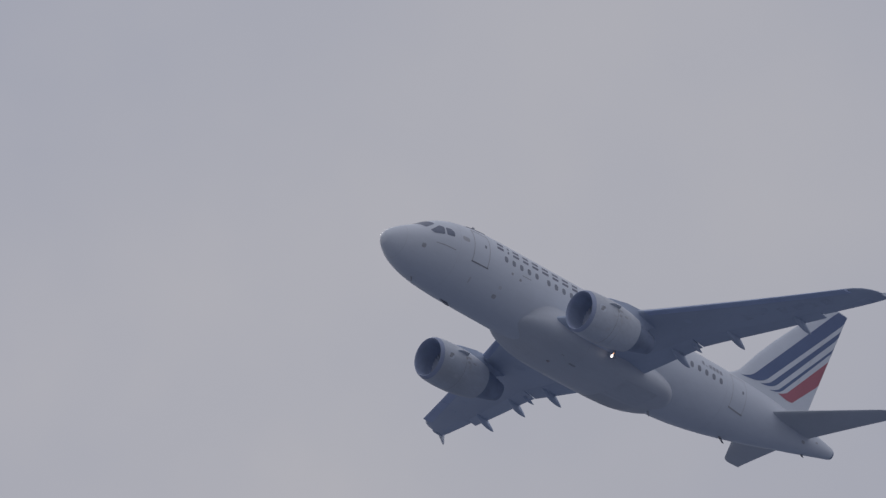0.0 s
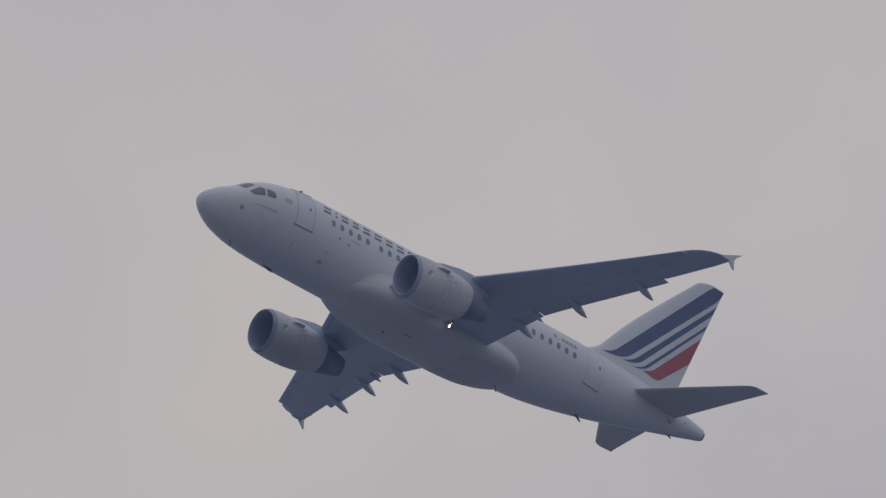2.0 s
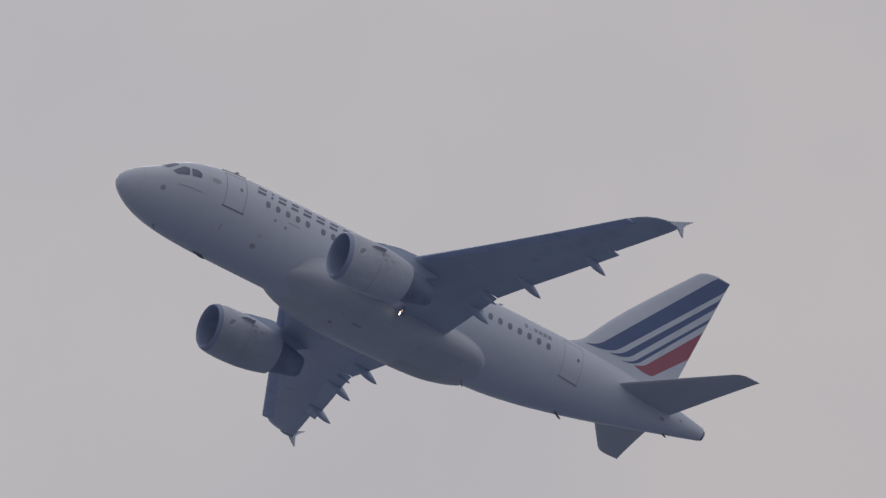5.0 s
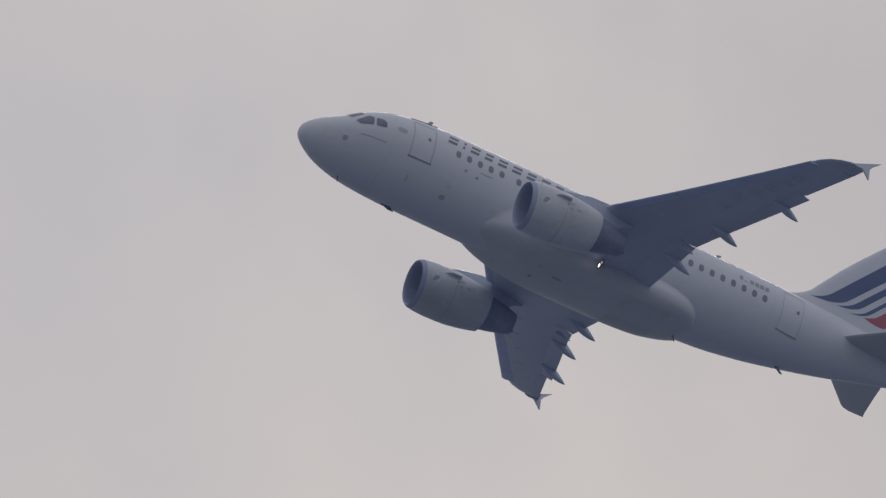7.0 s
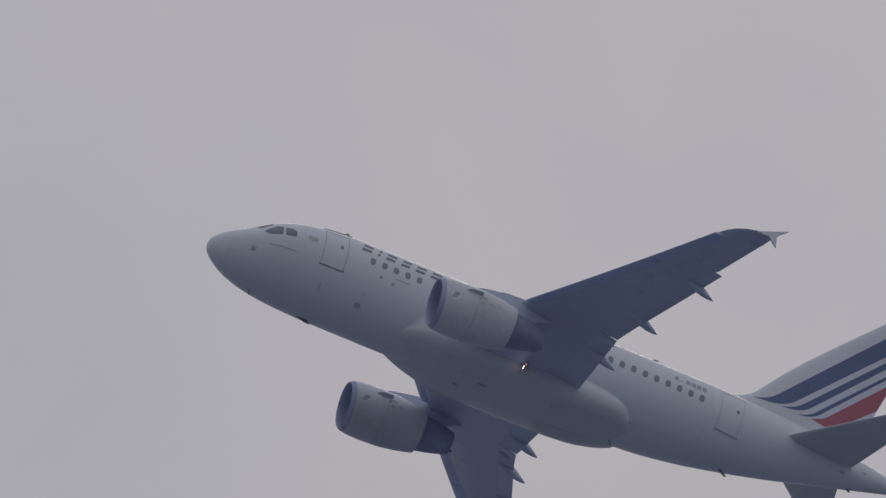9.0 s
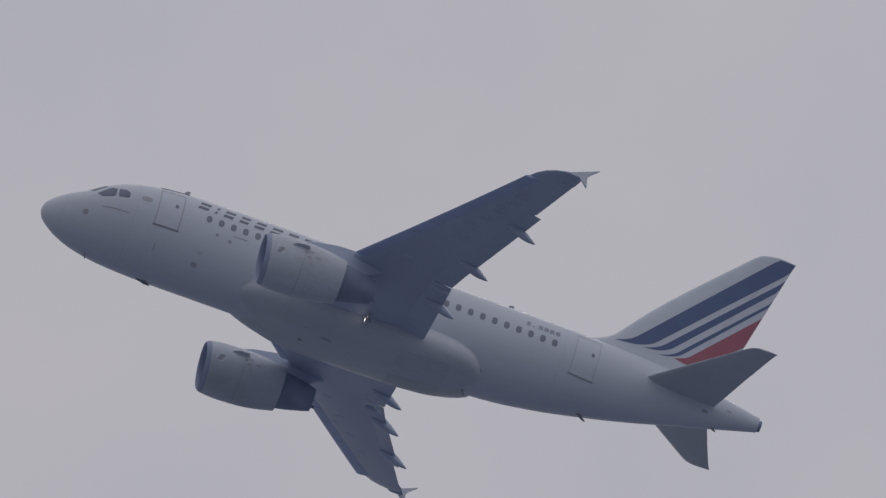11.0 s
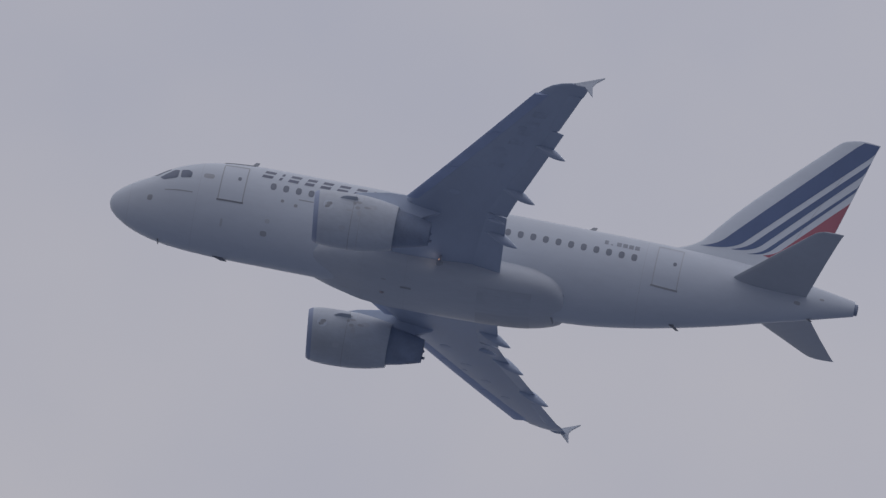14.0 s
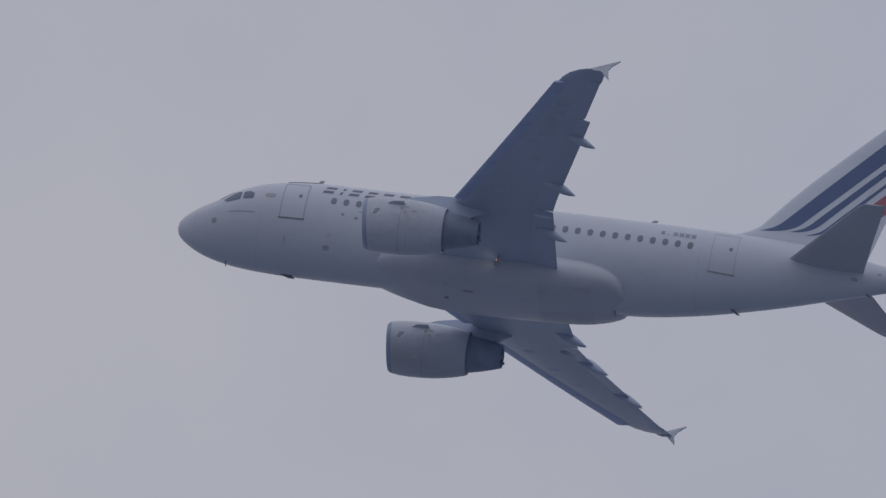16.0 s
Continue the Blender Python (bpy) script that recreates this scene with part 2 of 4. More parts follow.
    (11.6, 217.336, 1231.057, 687.805, 4.6890, 11.9026, -0.1007),
    (11.7, 210.052, 1231.478, 688.832, 4.7893, 11.9045, -0.1103),
    (11.8, 202.786, 1231.892, 689.872, 4.8788, 11.9055, -0.1139),
    (11.9, 195.539, 1232.298, 690.928, 4.9648, 11.9072, -0.1145),
    (12, 188.312, 1232.696, 691.998, 5.0393, 11.9076, -0.1109),
    (12.1, 181.103, 1233.085, 693.083, 5.0861, 11.9034, -0.0967),
    (12.2, 173.915, 1233.466, 694.184, 5.1092, 11.8954, -0.0733),
    (12.3, 166.746, 1233.839, 695.300, 5.1145, 11.8849, -0.0444),
    (12.4, 159.596, 1234.203, 696.433, 5.1077, 11.8734, -0.0136),
    (12.5, 152.468, 1234.558, 697.581, 5.0945, 11.8622, 0.0155),
    (12.6, 145.359, 1234.904, 698.747, 5.0723, 11.8498, 0.0461),
    (12.7, 138.271, 1235.240, 699.930, 5.0372, 11.8351, 0.0806),
    (12.8, 131.204, 1235.567, 701.130, 4.9933, 11.8207, 0.1142),
    (12.9, 124.158, 1235.884, 702.347, 4.9448, 11.8091, 0.1419),
    (13, 117.134, 1236.191, 703.582, 4.8957, 11.8029, 0.1590),
    (13.1, 110.131, 1236.488, 704.836, 4.8429, 11.8040, 0.1616),
    (13.2, 103.149, 1236.774, 706.108, 4.7837, 11.8107, 0.1532),
    (13.3, 96.190, 1237.051, 707.399, 4.7228, 11.8200, 0.1390),
    (13.4, 89.253, 1237.316, 708.709, 4.6650, 11.8290, 0.1248),
    (13.5, 82.338, 1237.570, 710.038, 4.6149, 11.8349, 0.1159),
    (13.6, 75.445, 1237.814, 711.387, 4.5748, 11.8366, 0.1139),
    (13.7, 68.576, 1238.046, 712.756, 4.5416, 11.8363, 0.1152),
    (13.8, 61.729, 1238.267, 714.145, 4.5118, 11.8352, 0.1174),
    (13.9, 54.906, 1238.476, 715.555, 4.4825, 11.8345, 0.1181),
    (14, 48.106, 1238.673, 716.986, 4.4503, 11.8356, 0.1149),
    (14.1, 41.329, 1238.858, 718.438, 4.4162, 11.8387, 0.1074),
    (14.2, 34.577, 1239.030, 719.911, 4.3822, 11.8431, 0.0973),
    (14.3, 27.849, 1239.191, 721.407, 4.3471, 11.8483, 0.0850),
    (14.4, 21.145, 1239.339, 722.924, 4.3095, 11.8535, 0.0713),
    (14.5, 14.465, 1239.473, 724.464, 4.2682, 11.8584, 0.0567),
    (14.6, 7.811, 1239.595, 726.027, 4.2229, 11.8636, 0.0402),
    (14.7, 1.181, 1239.704, 727.612, 4.1747, 11.8694, 0.0214),
    (14.8, -5.424, 1239.799, 729.221, 4.1235, 11.8749, 0.0018),
    (14.9, -12.003, 1239.881, 730.854, 4.0697, 11.8789, -0.0170),
    (15, -18.556, 1239.949, 732.510, 4.0132, 11.8804, -0.0333),
    (15.1, -25.084, 1240.003, 734.191, 3.9522, 11.8790, -0.0468),
    (15.2, -31.586, 1240.042, 735.896, 3.8864, 11.8753, -0.0585),
    (15.3, -38.061, 1240.068, 737.627, 3.8190, 11.8701, -0.0691),
    (15.4, -44.510, 1240.079, 739.382, 3.7530, 11.8640, -0.0789),
    (15.5, -50.933, 1240.075, 741.162, 3.6913, 11.8580, -0.0886),
    (15.6, -57.328, 1240.056, 742.969, 3.6348, 11.8517, -0.0978),
    (15.7, -63.696, 1240.022, 744.801, 3.5817, 11.8447, -0.1063),
    (15.8, -70.037, 1239.973, 746.660, 3.5305, 11.8372, -0.1144),
    (15.9, -76.351, 1239.908, 748.546, 3.4797, 11.8296, -0.1224),
    (16, -82.636, 1239.827, 750.458, 3.4280, 11.8223, -0.1305),
]

# ---- light: a high, closed cloud layer with a weak sun behind it ----
SUN_UP, SUN_ROUND = radians(34), radians(26)
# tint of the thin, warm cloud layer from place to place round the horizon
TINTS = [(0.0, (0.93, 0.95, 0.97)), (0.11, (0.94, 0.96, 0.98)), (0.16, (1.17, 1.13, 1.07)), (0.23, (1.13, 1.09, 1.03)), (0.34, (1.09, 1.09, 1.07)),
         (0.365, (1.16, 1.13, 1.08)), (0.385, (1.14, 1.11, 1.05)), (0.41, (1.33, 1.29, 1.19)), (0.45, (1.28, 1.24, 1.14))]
# and of the greyer sheet over it
SHEET_TINTS = [(0.35, (1.03, 1.035, 1.045)), (0.52, (1.015, 1.02, 1.03)), (0.67, (0.985, 0.99, 1.0)), (0.80, (0.905, 0.91, 0.925)), (0.91, (0.865, 0.875, 0.89))]
world = bpy.data.worlds.new("overcast_sky")
scene.world = world
world.use_nodes = True
wn, wl = world.node_tree.nodes, world.node_tree.links
wn.clear()
w_out = wn.new("ShaderNodeOutputWorld")
w_back = wn.new("ShaderNodeBackground")
w_sky = wn.new("ShaderNodeTexSky")
w_sky.sky_type = "NISHITA"
w_sky.sun_disc = False
w_sky.sun_elevation, w_sky.sun_rotation = SUN_UP, SUN_ROUND
w_sky.dust_density = 4.0
w_dim = wn.new("ShaderNodeMix")
w_dim.data_type, w_dim.blend_type = "RGBA", "MULTIPLY"
w_dim.inputs["Factor"].default_value = 1.0
w_dim.inputs[7].default_value = (0.1, 0.1, 0.1, 1)
w_co = wn.new("ShaderNodeTexCoord")
w_soft = wn.new("ShaderNodeTexNoise")
w_soft.inputs["Scale"].default_value, w_soft.inputs["Detail"].default_value = 42.0, 5.0
w_soft.inputs["Roughness"].default_value = 0.5
w_ramp = wn.new("ShaderNodeValToRGB")
w_ramp.color_ramp.elements[0].position, w_ramp.color_ramp.elements[1].position = 0.3, 0.72
w_ramp.color_ramp.elements[0].color = (0.395, 0.395, 0.45, 1)
w_ramp.color_ramp.elements[1].color = (0.49, 0.467, 0.48, 1)
w_mix = wn.new("ShaderNodeMix")
w_mix.data_type = "RGBA"
w_mix.inputs["Factor"].default_value = 0.99
wl.new(w_co.outputs["Generated"], w_soft.inputs["Vector"])
wl.new(w_soft.outputs["Fac"], w_ramp.inputs["Fac"])
wl.new(w_sky.outputs["Color"], w_dim.inputs[6])
wl.new(w_dim.outputs[2], w_mix.inputs[6])
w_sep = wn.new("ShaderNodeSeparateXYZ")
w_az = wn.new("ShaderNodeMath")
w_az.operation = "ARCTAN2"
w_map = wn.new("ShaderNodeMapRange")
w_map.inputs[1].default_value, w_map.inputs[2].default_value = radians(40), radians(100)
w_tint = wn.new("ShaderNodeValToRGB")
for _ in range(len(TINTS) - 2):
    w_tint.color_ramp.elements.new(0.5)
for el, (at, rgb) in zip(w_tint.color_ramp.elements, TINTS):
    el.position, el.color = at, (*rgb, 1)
w_drift = wn.new("ShaderNodeMix")
w_drift.data_type, w_drift.blend_type = "RGBA", "MULTIPLY"
w_drift.inputs["Factor"].default_value = 1.0
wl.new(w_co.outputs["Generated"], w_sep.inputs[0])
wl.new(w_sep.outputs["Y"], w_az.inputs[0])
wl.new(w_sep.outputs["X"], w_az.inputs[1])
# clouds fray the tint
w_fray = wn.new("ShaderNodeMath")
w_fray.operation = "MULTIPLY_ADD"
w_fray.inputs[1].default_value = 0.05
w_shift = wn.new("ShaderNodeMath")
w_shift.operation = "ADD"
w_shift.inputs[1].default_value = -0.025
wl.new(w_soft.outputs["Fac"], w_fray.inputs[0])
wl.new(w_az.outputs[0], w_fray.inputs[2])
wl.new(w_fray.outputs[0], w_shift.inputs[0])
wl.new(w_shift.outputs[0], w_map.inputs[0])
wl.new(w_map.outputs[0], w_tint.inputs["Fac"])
wl.new(w_ramp.outputs["Color"], w_drift.inputs[6])
# the slanting lower edge of a greyer cloud sheet; below it the layer is thinner and warmer
w_el = wn.new("ShaderNodeMath")
w_el.operation = "ARCSINE"
w_line = wn.new("ShaderNodeMath")
w_line.operation = "MULTIPLY_ADD"
w_line.inputs[1].default_value = 0.25
w_rag = wn.new("ShaderNodeMath")
w_rag.operation = "MULTIPLY_ADD"
w_rag.inputs[1].default_value = 0.006
w_edge = wn.new("ShaderNodeMapRange")
w_edge.interpolation_type = "SMOOTHSTEP"
w_mid = radians(26.33) + 0.25 * radians(65.3) + 0.003
w_edge.inputs[1].default_value, w_edge.inputs[2].default_value = w_mid + radians(0.13), w_mid + radians(0.33)
w_sheet = wn.new("ShaderNodeMix")
w_sheet.data_type = "RGBA"
w_far = wn.new("ShaderNodeValToRGB")
for _ in range(len(SHEET_TINTS) - 2):
    w_far.color_ramp.elements.new(0.5)
for el, (at, rgb) in zip(w_far.color_ramp.elements, SHEET_TINTS):
    el.position, el.color = at, (*rgb, 1)
wl.new(w_map.outputs[0], w_far.inputs["Fac"])
wl.new(w_far.outputs["Color"], w_sheet.inputs[7])
wl.new(w_sep.outputs["Z"], w_el.inputs[0])
wl.new(w_az.outputs[0], w_line.inputs[0])
wl.new(w_el.outputs[0], w_line.inputs[2])
wl.new(w_soft.outputs["Fac"], w_rag.inputs[0])
wl.new(w_line.outputs[0], w_rag.inputs[2])
wl.new(w_rag.outputs[0], w_edge.inputs[0])
wl.new(w_edge.outputs[0], w_sheet.inputs["Factor"])
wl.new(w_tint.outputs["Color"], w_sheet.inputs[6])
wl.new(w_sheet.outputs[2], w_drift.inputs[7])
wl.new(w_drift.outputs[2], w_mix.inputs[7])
# an overcast sky is brightest overhead
w_high = wn.new("ShaderNodeMapRange")
w_high.inputs[1].default_value, w_high.inputs[2].default_value = 0.0, 1.0
w_high.inputs[3].default_value, w_high.inputs[4].default_value = 0.78, 1.25
w_side = wn.new("ShaderNodeMapRange")
w_side.inputs[1].default_value, w_side.inputs[2].default_value = -0.6, 0.6
w_side.inputs[3].default_value, w_side.inputs[4].default_value = 1.03, 1.0
w_top = wn.new("ShaderNodeMapRange")
w_top.interpolation_type = "SMOOTHSTEP"
w_top.inputs[1].default_value, w_top.inputs[2].default_value = 0.55, 1.0
w_top.inputs[3].default_value, w_top.inputs[4].default_value = 1.0, 1.06
w_lift = wn.new("ShaderNodeMath")
w_lift.operation = "MULTIPLY"
wl.new(w_sep.outputs["Z"], w_top.inputs[0])
wl.new(w_high.outputs[0], w_lift.inputs[0])
wl.new(w_top.outputs[0], w_lift.inputs[1])
w_both = wn.new("ShaderNodeMath")
w_both.operation = "MULTIPLY"
wl.new(w_sep.outputs["Z"], w_high.inputs[0])
wl.new(w_sep.outputs["Y"], w_side.inputs[0])
wl.new(w_lift.outputs[0], w_both.inputs[0])
wl.new(w_side.outputs[0], w_both.inputs[1])
wl.new(w_both.outputs[0], w_back.inputs["Strength"])
wl.new(w_mix.outputs[2], w_back.inputs["Color"])
wl.new(w_back.outputs["Background"], w_out.inputs["Surface"])
sun = new("sun", bpy.data.lights.new("sun", "SUN"))
sun.data.energy, sun.data.angle, sun.data.color = 0.5, radians(18), (1.0, 0.96, 0.9)
sun_way = Vector((math.sin(SUN_ROUND) * math.cos(SUN_UP), math.cos(SUN_ROUND) * math.cos(SUN_UP), math.sin(SUN_UP)))
sun.matrix_world = look(sun_way * 100, (0, 0, 0))


# ---- materials ----
def surface(name, color, rough=0.4, metal=0.0, vary=0.08, grain=1.2, coat=0.0, bump=0.0, streak=(1, 1, 1), hue=(0.5, 0.48, 0.44), dirt=0.0):
    """Paint or metal with mottling at two scales, drawn out along streak."""
    m = bpy.data.materials.new(name)
    m.use_nodes = True
    n, l = m.node_tree.nodes, m.node_tree.links
    b = n["Principled BSDF"]
    b.inputs["Roughness"].default_value, b.inputs["Metallic"].default_value = rough, metal
    b.inputs["Coat Weight"].default_value = coat
    co = n.new("ShaderNodeTexCoord")
    mp = n.new("ShaderNodeMapping")
    mp.inputs["Scale"].default_value = streak
    l.new(co.outputs["Object"], mp.inputs["Vector"])
    big, small = n.new("ShaderNodeTexNoise"), n.new("ShaderNodeTexNoise")
    big.inputs["Scale"].default_value, big.inputs["Detail"].default_value = grain, 4
    small.inputs["Scale"].default_value, small.inputs["Detail"].default_value = grain * 9, 3
    l.new(mp.outputs["Vector"], big.inputs["Vector"])
    l.new(mp.outputs["Vector"], small.inputs["Vector"])
    add = n.new("ShaderNodeMath")
    add.operation = "MULTIPLY_ADD"
    add.inputs[1].default_value = 0.45
    l.new(small.outputs["Fac"], add.inputs[0])
    l.new(big.outputs["Fac"], add.inputs[2])
    ramp = n.new("ShaderNodeValToRGB")
    ramp.color_ramp.elements[0].position, ramp.color_ramp.elements[1].position = 0.45, 0.95
    ramp.color_ramp.elements[0].color = (*[c * (1 - vary) for c in color], 1)
    ramp.color_ramp.elements[1].color = (*[min(1, c * (1 + vary * 0.6)) for c in color], 1)
    l.new(add.outputs[0], ramp.inputs["Fac"])
    last = ramp.outputs["Color"]
    if dirt:
        soot = n.new("ShaderNodeTexNoise")
        soot.inputs["Scale"].default_value, soot.inputs["Detail"].default_value = grain * 0.5, 6
        l.new(mp.outputs["Vector"], soot.inputs["Vector"])
        edge = n.new("ShaderNodeMapRange")
        edge.inputs[1].default_value, edge.inputs[2].default_value, edge.inputs[4].default_value = 0.5, 0.75, dirt
        l.new(soot.outputs["Fac"], edge.inputs[0])
        mix = n.new("ShaderNodeMix")
        mix.data_type = "RGBA"
        mix.inputs[7].default_value = (*[c * h for c, h in zip(color, hue)], 1)
        l.new(edge.outputs[0], mix.inputs[0])
        l.new(last, mix.inputs[6])
        last = mix.outputs[2]
    l.new(last, b.inputs["Base Color"])
    rr = n.new("ShaderNodeMapRange")
    rr.inputs[3].default_value, rr.inputs[4].default_value = max(0.03, rough - 0.08), rough + 0.1
    l.new(small.outputs["Fac"], rr.inputs[0])
    l.new(rr.outputs[0], b.inputs["Roughness"])
    if bump:
        bp = n.new("ShaderNodeBump")
        bp.inputs["Strength"].default_value, bp.inputs["Distance"].default_value = bump, 0.02
        l.new(small.outputs["Fac"], bp.inputs["Height"])
        l.new(bp.outputs["Normal"], b.inputs["Normal"])
    return m


# distance haze is put into the body colours: whites and wing greys made bluer
WHITE = surface("white_fuselage_paint", (0.68, 0.72, 0.785), 0.5, vary=0.06, grain=0.5, coat=0.03, streak=(0.35, 1, 1), dirt=0.25)
FAIRING = surface("off_white_fairing_paint", (0.62, 0.65, 0.70), 0.45, vary=0.08, grain=0.6, streak=(0.3, 1, 1), dirt=0.35)
GEARDOOR = surface("scuffed_gear_door_paint", (0.59, 0.62, 0.67), 0.5, vary=0.12, grain=0.8, streak=(0.3, 1, 1), dirt=0.5)
COWL = surface("grey_white_cowl_paint", (0.61, 0.645, 0.70), 0.5, vary=0.14, grain=0.9, streak=(0.5, 1, 1), dirt=0.6)
GREY = surface("grey_wing_paint", (0.505, 0.57, 0.695), 0.42, coat=0.06, vary=0.07, grain=0.5, streak=(0.8, 0.35, 1), dirt=0.5, hue=(0.6, 0.6, 0.62))
FLAP = surface("grey_flap_paint", (0.495, 0.56, 0.685), 0.5, vary=0.07, grain=0.8, streak=(0.6, 0.3, 1), dirt=0.4, hue=(0.6, 0.6, 0.62))
TAILGREY = surface("grey_tailplane_paint", (0.60, 0.63, 0.68), 0.5, vary=0.08, grain=0.5, streak=(0.5, 0.5, 1), dirt=0.3)
SLAT = surface("bare_slat_metal", (0.50, 0.58, 0.78), 0.42, metal=0.15, vary=0.08, grain=1.0)
LIP = surface("bare_inlet_metal", (0.36, 0.41, 0.55), 0.55, metal=0.1, vary=0.08, grain=1.2)
DUCT = surface("grey_inlet_lining", (0.36, 0.42, 0.55), 0.6, vary=0.15, grain=2.0)
FAN = surface("fan_titanium", (0.56, 0.60, 0.70), 0.5, metal=0.2, vary=0.15, grain=3.0)
HOT = surface("heat_stained_nozzle_metal", (0.30, 0.35, 0.46), 0.55, metal=0.0, vary=0.2, grain=1.5)
# livery, glass and title colours are lifted towards the haze's grey
NAVY = surface("navy_livery_paint", (0.115, 0.165, 0.31), 0.5, vary=0.08, grain=0.7, coat=0.1)
RED = surface("red_livery_paint", (0.43, 0.14, 0.185), 0.5, vary=0.06, grain=0.7, coat=0.1)
PANE = surface("flight_deck_glass", (0.19, 0.215, 0.28), 0.5, vary=0.15, grain=3.0)
GLASS = surface("dark_cabin_window", (0.25, 0.27, 0.32), 0.3, vary=0.1, grain=4.0)
SILL = surface("scuffed_sill_metal", (0.26, 0.27, 0.30), 0.5, vary=0.2, grain=3.0)
STRAKE = surface("grey_strake_paint", (0.36, 0.38, 0.43), 0.5, vary=0.15, grain=3.0)
TITLE = surface("dark_blue_title_paint", (0.17, 0.185, 0.245), 0.45, vary=0.1, grain=2.0)
MARK = surface("grey_stencil_paint", (0.40, 0.41, 0.44), 0.5, vary=0.15, grain=5.0)
FAINT = surface("faint_seam_paint", (0.58, 0.60, 0.64), 0.5, vary=0.1, grain=2.0)
WINGMARK = surface("faded_wing_lettering", (0.49, 0.552, 0.672), 0.55, vary=0.15, grain=3.0)
PANEL = surface("pale_panel_line", (0.46, 0.47, 0.50), 0.5, vary=0.1, grain=2.0)
# blue added to the unseen ground so its bounce gives the underside haze's tint
EARTH = surface("dry_blue_grey_ground", (0.14, 0.164, 0.22), 0.9, vary=0.2, grain=0.02)


def glow(name, color, strength):
    m = bpy.data.materials.new(name)
    m.use_nodes = True
    b = m.node_tree.nodes["Principled BSDF"]
    b.inputs["Base Color"].default_value = (*color, 1)
    b.inputs["Emission Color"].default_value, b.inputs["Emission Strength"].default_value = (*color, 1), strength
    return m


BEACON = surface("dark_red_lens", (0.42, 0.38, 0.40), 0.4, vary=0.1, grain=4.0)
LAMP = glow("lit_landing_lamp", (1.0, 0.88, 0.78), 3.2)
# the landing lamp's orange halo, given as a glowing colour
AMBER = glow("amber_halo_glow", (1.0, 0.5, 0.25), 1.0)

# ---- ground, far below and out of view, which throws light up on the belly ----
gm = bpy.data.meshes.new("ground")
gm.from_pydata([(20000 * math.cos(i * math.pi / 24), 20000 * math.sin(i * math.pi / 24), 0) for i in range(48)], [], [tuple(range(48))])
gm.materials.append(EARTH)
tagged(new("ground", gm), "flat dry bluish-grey open ground below the climb", "ground", kind="structure")


# ---- the airliner; x runs aft from the nose, y to starboard, z up ----
def part(name, geo, material, parent, label="", smooth=True):
    """One mesh object under a thing or a part, from vertices and faces."""
    verts, faces = geo
    me = bpy.data.meshes.new(name)
    me.from_pydata(verts, [], faces)
    bm = bmesh.new()
    bm.from_mesh(me)
    bmesh.ops.remove_doubles(bm, verts=bm.verts, dist=0.0005)
    bmesh.ops.recalc_face_normals(bm, faces=bm.faces)
    if smooth:
        for f in bm.faces:
            f.smooth = True
        for e in bm.edges:
            if len(e.link_faces) == 2 and e.calc_face_angle(0) > radians(38):
                e.smooth = False
    bm.to_mesh(me)
    bm.free()
    me.materials.append(material)
    ob = new(name, me)
    ob.parent = parent
    if label:
        tagged(ob, label)
    return ob


def loft(rings, closed=True, ends=True):
    """Skin over rings of equally many points."""
    n = len(rings[0])
    verts = [p for r in rings for p in r]
    faces = []
    for i in range(len(rings) - 1):
        for j in range(n if closed else n - 1):
            k = (j + 1) % n
            faces.append((i * n + j, i * n + k, (i + 1) * n + k, (i + 1) * n + j))
    if ends and closed:
        faces += [tuple(range(n)), tuple((len(rings) - 1) * n + j for j in range(n))]
    return verts, faces


def lathe(profile, place, steps=40, squash=1.0, ends=True):
    """A round body about an axis along x: profile rows of (x, radius)."""
    cx, cy, cz = place
    return loft([[(cx + x, cy + r * math.sin(2 * math.pi * j / steps), cz + r * squash * math.cos(2 * math.pi * j / steps))
                  for j in range(steps)] for x, r in profile], ends=ends)


def joined(*geos):
    verts, faces = [], []
    for v, f in geos:
        o = len(verts)
        verts += v
        faces += [tuple(i + o for i in q) for q in f]
    return verts, faces


def slab(outline, axis, low, high):
    """A plate: the outline in the two other axes, drawn out from low to high along axis."""
    def at(p, d):
        q = list(p)
        q.insert(axis, d)
        return tuple(q)
    return loft([[at(p, low) for p in outline], [at(p, high) for p in outline]])


def smooth_table(xs, vs):
    """A smooth curve through the stations (monotone tangents)."""
    xs, vs = np.array(xs, float), np.array(vs, float)
    h = np.diff(xs)
    d = np.diff(vs) / h
    m = np.r_[d[0], [0 if a * b <= 0 else 2 * a * b / (a + b) for a, b in zip(d, d[1:])], d[-1]]

    def curve(x):
        i = int(np.clip(np.searchsorted(xs, x) - 1, 0, len(h) - 1))
        s = min(max((x - xs[i]) / h[i], 0.0), 1.0)
        return float(vs[i] * (2 * s**3 - 3 * s**2 + 1) + m[i] * h[i] * (s**3 - 2 * s**2 + s)
                     + vs[i + 1] * (3 * s**2 - 2 * s**3) + m[i + 1] * h[i] * (s**3 - s**2))
    return curve


NOSE, TAIL = -0.5, 31.3
FUS_X = [-0.5, -0.44, -0.3, 0.0, 0.5, 1.1, 1.8, 2.5, 3.5, 4.7, 6.0, 15.0, 17.5, 20.0, 22.0, 24.0, 26.0, 27.5, 29.0, 30.5, 31.3]
FUS_TOP = [-0.60, -0.37, -0.17, 0.09, 0.41, 0.72, 1.19, 1.55, 1.85, 2.03, 2.11, 2.15, 2.16, 2.16, 2.16, 2.15, 2.10, 1.98, 1.76, 1.52, 1.38]
